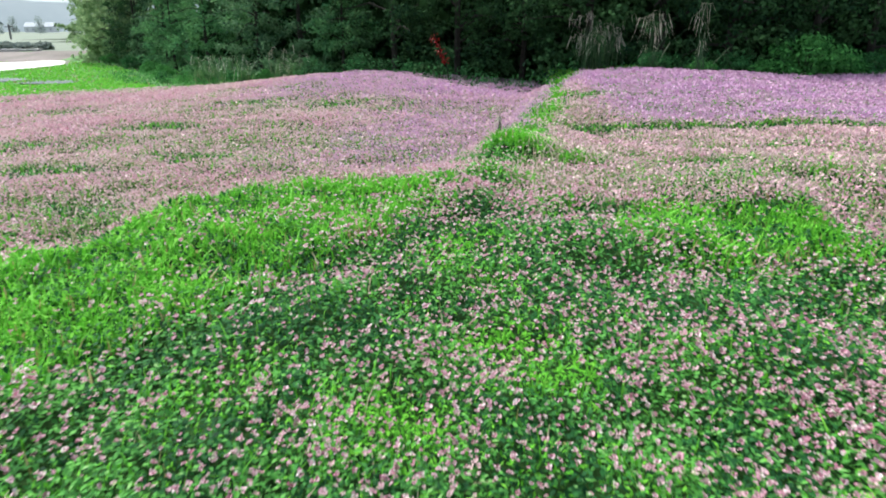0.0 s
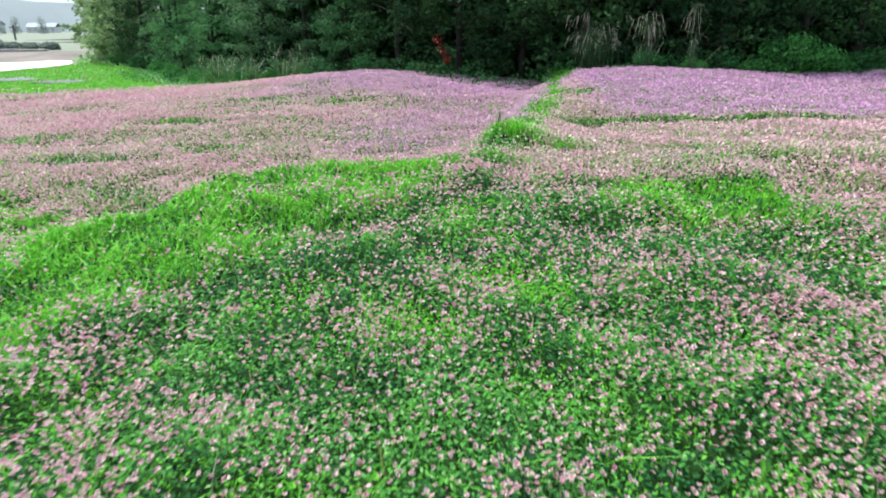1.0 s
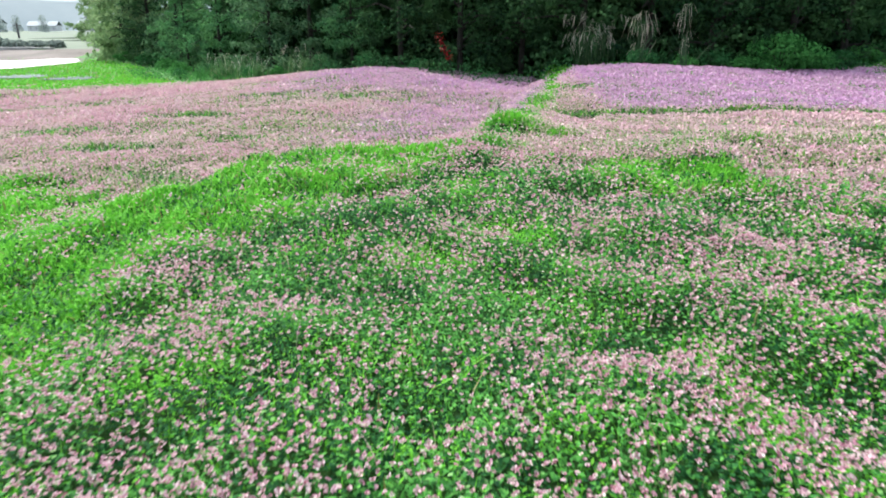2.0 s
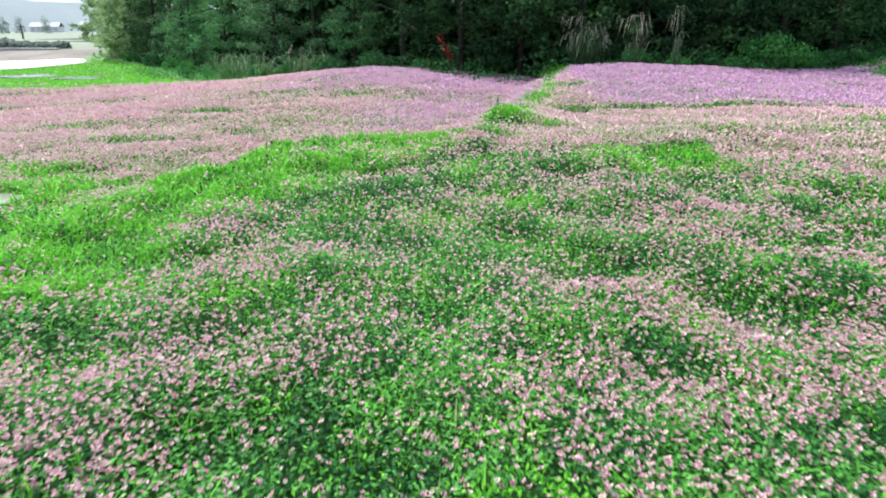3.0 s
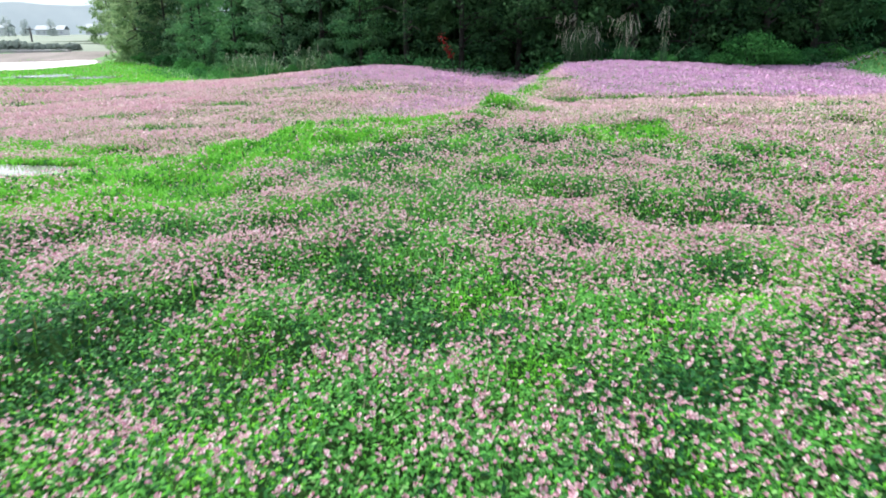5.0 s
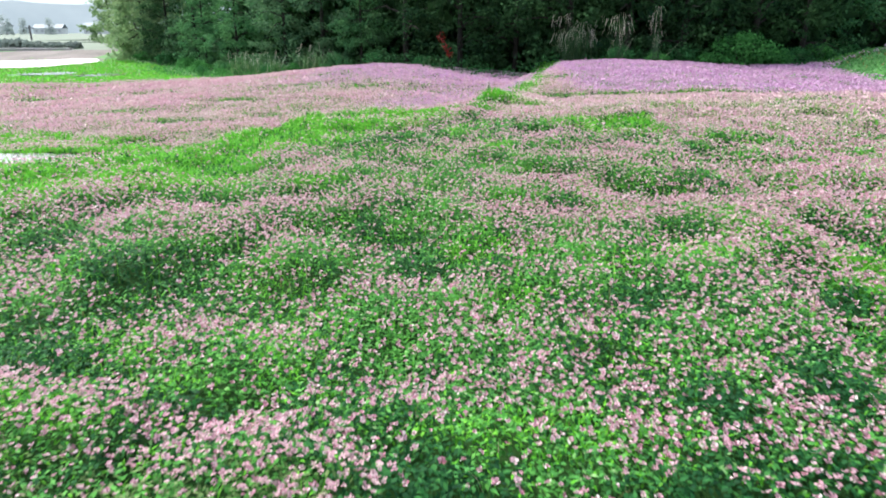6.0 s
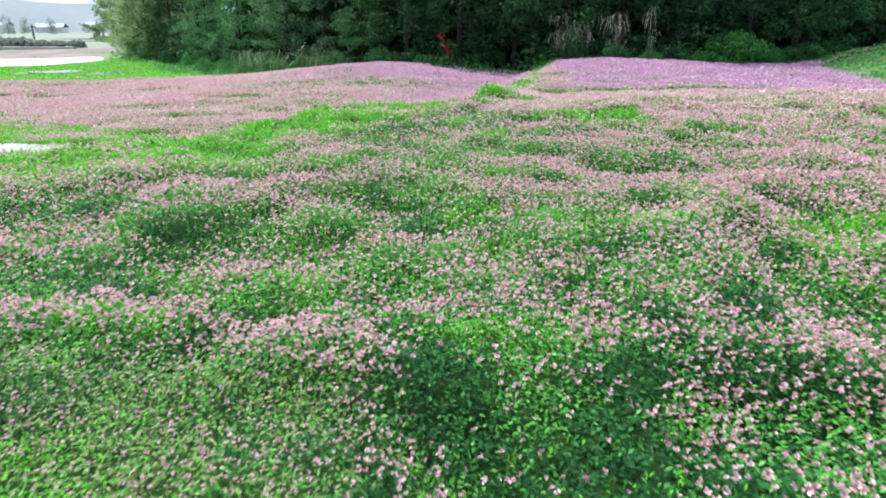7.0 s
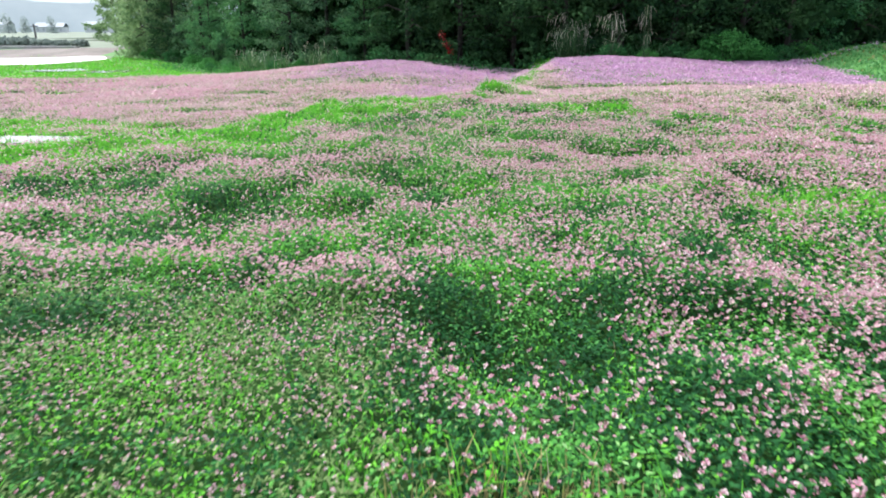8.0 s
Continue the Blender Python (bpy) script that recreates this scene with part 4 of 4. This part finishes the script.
def reed_clump(height, spread, count, plumes, label, droop=1.0, mat=M_REEDLEAF):
    """Tall grass: arching dark leaves and stalks whose dry heads hang in thin cream strands."""
    root = tagged(new("reed_clump"), label, "reeds", "reed clumps by the wood")
    p = np.stack([rng.normal(0, spread * 0.25, count), rng.normal(0, spread * 0.25, count), np.zeros(count)], 1)
    tagged(link_mesh("reed_leaves", blades(p, np.full(count, height * 0.7), 0.8, 0.016), 4, mat, "", parent=root), "", "", "", "stuff")
    for i in range(plumes):
        yaw = rng.uniform(0, 2 * np.pi)
        o = np.array([rng.normal(0, spread * 0.2), rng.normal(0, spread * 0.2), 0])
        out = spread * rng.uniform(0.15, 0.6)
        top = o + np.array([math.cos(yaw) * out, math.sin(yaw) * out, height * rng.uniform(0.4, 1.05)])
        q = o + (top - o) * [0.35, 0.35, 0.65]
        way = np.array([math.cos(yaw), math.sin(yaw), 0])
        link_mesh("stalk", tube([o, q, top], [0.006, 0.005, 0.004], 4), 4, M_REEDLEAF, parent=root)
        strands = []
        for j in range(3):
            side = way + rng.normal(0, 0.9, 3) * [1, 1, 0]
            end = top + side * 0.12 * droop - np.array([0, 0, 0.34 * droop * rng.uniform(0.4, 1.5)])
            strands.append(tube([top, top + side * 0.06 * droop + [0, 0, 0.015], end + (top - end) * 0.4 + side * 0.03, end], [0.0015, 0.0025, 0.0035, 0.001], 3))
        link_mesh("plume", np.concatenate(strands), 4, M_PLUME, parent=root, label="dry cream plume")
    return root


def stand(ob, x, y, yaw=0.0, s=1.0, first=False, sink=0.0):
    """Puts a thing on the ground; the first of its kind is moved, the others are copies."""
    z = float(ground_level(np.array(float(x)), np.array(float(y)))) - sink
    m = pose(x, y, z, 0, 0, yaw)
    if first:
        ob.matrix_basis = m @ Matrix.Scale(s, 4)
        return ob
    c = copy_thing(ob, m)
    c.matrix_basis = m @ Matrix.Scale(s, 4)
    return c


kinds = [tree(8.0, 2.3, 0.3, M_FOREST, 6000, 0.19, "dark green broadleaf tree with low hanging branches"),
         tree(7.0, 2.2, 0.25, M_TEAL, 6000, 0.19, "bluish green tree with dense drooping foliage"),
         tree(9.0, 2.5, 0.4, M_FOREST, 6000, 0.2, "tall dark tree standing in the shaded wood"),
         tree(11.0, 3.0, 0.5, M_LIGHT, 3600, 0.42, "yellowish green tree at the wood's end, paled for haze"),
         tree(8.0, 2.8, 0.25, M_FOREST, 2500, 0.74, "dense dark tree deep inside the wood"),
         tree(10.0, 3.2, 0.3, M_HAZE, 900, 0.8, "far tree in the village fields, paled for haze"),
         tree(9.5, 2.6, 0.4, M_SOFT, 5600, 0.24, "soft grey green tree with hanging foliage, lightened for haze")]
used = set()


def plant(i, x, y, yaw, s):
    stand(kinds[i], x, y, yaw, s, i not in used)
    used.add(i)


FRONT = [(-31.5, 56.5, 3), (-26.5, 50.8, 2), (-20.8, 45.0, 1), (-16.6, 40.8, 1), (-12.2, 37.2, 6), (-9.2, 35.0, 6), (-6.4, 32.6, 1), (-3.6, 31.2, 2), (-0.6, 29.2, 0), (2.2, 28.6, 2),
         (4.6, 26.6, 0), (7.2, 25.6, 2), (9.4, 24.6, 0), (12.6, 25.2, 2), (15.0, 25.8, 0), (17.4, 28.6, 1), (20.5, 30, 2), (-23.4, 49.5, 6), (-29.2, 56.5, 6), (10.8, 27.5, 1), (0.8, 31.5, 1)]
for i, (x, y, kd) in enumerate(FRONT):
    plant(kd, x, y, i * 77.0, rng.uniform(0.85, 1.15))
for i in range(26):
    x = -16 + i * 1.75
    y = np.interp(x, [-16, -8, 0, 6, 12, 18, 30], [46, 37.5, 33.5, 30, 28.5, 31, 36]) + (i % 3) * 2.2
    plant(4, x, float(y), i * 51.0, rng.uniform(0.95, 1.25))
for i in range(15):
    x = -15 + i * 3.1
    plant(4, x, float(np.interp(x, [-16, -8, 0, 6, 12, 18, 30], [54, 46, 42, 38, 36, 38, 44])) + (i % 2) * 2.5, i * 87.0 + 20, rng.uniform(1.2, 1.5))
for i in range(16):
    x = -20 + i * 3.4
    plant(4, x, float(np.interp(x, [-20, -8, 0, 6, 12, 18, 34], [62, 50, 46, 42, 41, 44, 50])) + (i % 2) * 2.0, i * 57.0 + 10, rng.uniform(1.5, 1.8))
for i, (x, y) in enumerate([(-17, 45), (-20.5, 49.5), (-24.5, 54), (-12.5, 40.5), (-28, 60)]):
    plant(1, x, y, i * 111.0, 1.15)
for i, (x, y) in enumerate([(-33.5, 61.5), (-37.5, 68), (-42, 75), (-47, 82.5), (-53, 91), (-60, 101), (-34, 70), (-40, 81), (-28, 60)]):
    plant(3, x, y, i * 63.0, rng.uniform(0.85, 1.1) * (1 if i < 4 else 1.2))

bushes = [shrub(1.1, 0.9, M_SHRUB, 1500, 0.12, "low bright green shrub at the edge of the wood"),
          shrub(1.2, 1.0, M_UNDER, 1500, 0.12, "low dark green shrub below the trees"),
          shrub(1.4, 1.45, M_SHRUB, 2600, 0.13, "rounded fresh green bush before the dark wood")]
placed = set()


def bush(i, x, y, yaw, s):
    stand(bushes[i], x, y, yaw, s, i not in placed)
    placed.add(i)


bush(2, 11.0, 22.2, 0, 1.0)
for i, (x, y, s, kd) in enumerate([(-5.2, 29.6, 0.6, 1), (-2.6, 28.4, 0.5, 1), (-9.0, 31.6, 0.6, 1), (-10.4, 32.2, 0.6, 0), (-12.0, 33.0, 0.6, 1), (-14.0, 33.8, 0.6, 1),
                                   (7.6, 22.0, 0.5, 0), (8.8, 22.6, 0.6, 1), (9.6, 22.0, 0.6, 0), (12.6, 22.8, 0.7, 0), (13.8, 23.6, 0.8, 1), (15.4, 24.8, 0.8, 0), (6.4, 23.2, 0.6, 1),
                                   (-15.6, 34.6, 0.5, 0), (-17.4, 36.0, 0.55, 1), (-18.6, 38.6, 0.8, 0), (-21.6, 43.0, 0.9, 0), (-25.6, 48.4, 1.0, 1), (-30.4, 53.5, 1.1, 0), (17.5, 27.0, 0.9, 1)]):
    bush(kd, x, y, i * 49.0, s * rng.uniform(0.85, 1.15))

stand(reed_clump(2.0, 1.5, 120, 60, "tall drooping reeds with dry cream plumes"), 4.6, 24.4, 0, 1, True)
stand(reed_clump(2.1, 0.5, 20, 12, "slender reeds with hanging dry plumes", 1.7), 6.1, 22.7, 30, 1, True)
stand(reed_clump(2.3, 0.4, 14, 9, "slender reeds with hanging dry plumes", 1.4), 7.4, 21.6, 80, 1, True)
stand(reed_clump(1.15, 1.6, 160, 16, "yellowish green reeds with pale plumes", 1.0, M_REED), -13.6, 33.6, 10, 1.35, True)
stand(reed_clump(1.2, 0.9, 120, 8, "fresh green reeds with few pale plumes", 1.0, M_REED), -8.8, 31.2, 60, 1.35, True)
stand(reed_clump(1.0, 0.5, 60, 4, "small reed clump beside the flower field", 1.0, M_REED), -11.2, 31.6, 90, 1.4, True)
stand(reed_clump(0.42, 0.12, 8, 3, "few dry stalks on the grassy bank", 0.4), 0.62, 10.5, 0, 1, True)


def grass_tuft(height, spread, count, label):
    """A dense tuft of arching grass on the bank."""
    r = spread * np.sqrt(rng.random(count))
    a = rng.uniform(0, 2 * np.pi, count)
    p = np.stack([r * np.cos(a), r * np.sin(a), np.zeros(count)], 1)
    h = height * (1.1 - 0.5 * (r / spread) ** 2)
    ob = link_mesh("grass_tuft", blades(p, h, 0.75, 0.011), 4, M_GRASS)
    return tagged(ob, label, "grass tuft", "tufts on the grassy bank")


tuft = grass_tuft(0.23, 0.38, 460, "fresh green grass tuft on the bank between fields")
for i, (x, y, s) in enumerate([(0.72, 9.3, 1.1), (1.15, 9.6, 0.9), (0.5, 9.9, 0.8), (1.55, 8.8, 0.8), (1.95, 9.0, 0.7), (0.35, 7.4, 0.75), (0.75, 7.6, 0.7), (0.05, 7.3, 0.55), (1.2, 11.0, 0.8),
                               (1.35, 12.4, 0.8), (1.6, 13.8, 0.85), (1.85, 15.4, 0.9), (2.15, 17.0, 0.9), (2.4, 18.8, 1.0), (2.7, 20.6, 1.0), (-2.35, 6.7, 0.6), (-1.7, 7.05, 0.5), (-2.9, 6.1, 0.5), (0.95, 10.3, 0.8)]):
    stand(tuft, x, y, i * 70.0, s * 0.72, i == 0)


# red-leaved branch hanging in front of the dark trees
root = tagged(new("red_branch"), "slanting branch with deep red leaves before the wood", "branch")
root.location = (-1.35, 26.6, float(ground_level(np.array(-1.35), np.array(26.6))) + 0.22)
link_mesh("branch", tube([(0.5, 0.1, -0.25), (0.32, 0, 0.62), (0.0, 0, 1.25), (-0.2, 0, 2.1)], [0.03, 0.024, 0.016, 0.006], 6), 4, M_BARK, parent=root)
a = rng.random(170)
p = np.stack([0.36 - 0.5 * a, rng.normal(-0.06, 0.05, 170), 0.55 + 1.0 * a], 1) + rng.normal(0, 0.075, (170, 3))
link_mesh("foliage", leaves(p, 0.1, 0.9, 0.6), 4, M_RED, parent=root, label="deep red leaves")


# ---- far left: bank, hedge, pole, village, hills ----
def box(x0, x1, y0, y1, z0, z1):
    c = np.array([[x, y, z] for z in (z0, z1) for y in (y0, y1) for x in (x0, x1)], float)
    return c[[[0, 2, 3, 1], [4, 5, 7, 6], [0, 1, 5, 4], [2, 6, 7, 3], [0, 4, 6, 2], [1, 3, 7, 5]]]


wall = link_mesh("embankment", np.concatenate([box(-120, -47, 69, 69.5, -1.5, -0.72), box(-120, -47, 68.9, 69.6, -0.72, -0.6)]), 4, M_CONCRETE, "structure", "low pale concrete edge of the road beyond the river", "wall")
hedge_kind = shrub(1.0, 1.6, M_HEDGE, 700, 0.5, "dark hedge bush beside the road")
for i in range(20):
    stand(hedge_kind, -49.0 - i * 2.4, 73 + rng.uniform(-0.6, 0.6), i * 40.0, rng.uniform(1.1, 1.6) * (0.6 if i < 3 else 0.8), i == 0)

pole = tagged(new("utility_pole"), "dark wooden utility pole beyond the hedge", "pole")
pole.location = (-89.9, 124, -1.0)
link_mesh("shaft", tube([(0, 0, -0.5), (0.03, 0, 1.8), (0.05, 0, 3.3)], [0.2, 0.18, 0.15], 8), 4, M_POLE, parent=pole)
link_mesh("crossarm", box(-0.75, 0.85, -0.08, 0.08, 2.75, 2.9), 4, M_POLE, parent=pole)
for xx in (-0.65, 0.75):
    link_mesh("insulator", tube([(xx, 0, 2.9), (xx, 0, 3.0), (xx, 0, 3.15)], [0.06, 0.09, 0.03], 6), 4, M_PLASTER, parent=pole)


def house(x, y, w, d, h, yaw, label):
    root = tagged(new("house"), label, "house", "village houses")
    root.matrix_basis = pose(x, y, -0.6, 0, 0, yaw)
    link_mesh("wall", box(-w / 2, w / 2, -d / 2, d / 2, 0, h), 4, M_PLASTER, parent=root)
    r = np.array([[(-w / 2 - 0.4, -d / 2 - 0.5, h - 0.05), (w / 2 + 0.4, -d / 2 - 0.5, h - 0.05), (w / 2 + 0.4, 0, h + d * 0.28), (-w / 2 - 0.4, 0, h + d * 0.28)],
                  [(-w / 2 - 0.4, 0, h + d * 0.28), (w / 2 + 0.4, 0, h + d * 0.28), (w / 2 + 0.4, d / 2 + 0.5, h - 0.05), (-w / 2 - 0.4, d / 2 + 0.5, h - 0.05)]])
    link_mesh("roof", np.concatenate([r, r - [0, 0, 0.18]]), 4, M_TILE, parent=root)
    for i in range(int(w // 3)):
        for lev in range(int(h // 2.8)):
            cx = -w / 2 + 1.6 + i * 3
            link_mesh("window", box(cx - 0.55, cx + 0.55, -d / 2 - 0.06, -d / 2 + 0.05, lev * 2.9 + 1.0, lev * 2.9 + 2.3), 4, M_GLASS, parent=root)
    return root


house(-246, 365, 15, 8, 3.2, 12, "long white village house with grey roof")
house(-275, 362, 12, 8, 4.4, 8, "white two-storey village house far off")
house(-222, 372, 13, 8, 4.0, 10, "small white village house far off")
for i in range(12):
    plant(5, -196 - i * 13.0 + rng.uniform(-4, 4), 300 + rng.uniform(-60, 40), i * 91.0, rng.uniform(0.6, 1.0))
# The farther row is raised to cover bright sky, standing in for haze.
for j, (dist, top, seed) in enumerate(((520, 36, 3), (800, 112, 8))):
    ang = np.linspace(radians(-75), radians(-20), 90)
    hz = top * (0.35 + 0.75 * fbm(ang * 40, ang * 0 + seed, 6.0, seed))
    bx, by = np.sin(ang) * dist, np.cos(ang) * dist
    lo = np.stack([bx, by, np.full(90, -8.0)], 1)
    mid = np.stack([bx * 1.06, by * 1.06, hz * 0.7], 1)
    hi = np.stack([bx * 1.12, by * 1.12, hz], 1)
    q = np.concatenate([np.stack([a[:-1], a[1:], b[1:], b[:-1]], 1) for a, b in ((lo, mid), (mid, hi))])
    link_mesh("backdrop_hill", q, 4, M_HILL, "structure", "pale wooded hills on the horizon, haze painted in", "hill")
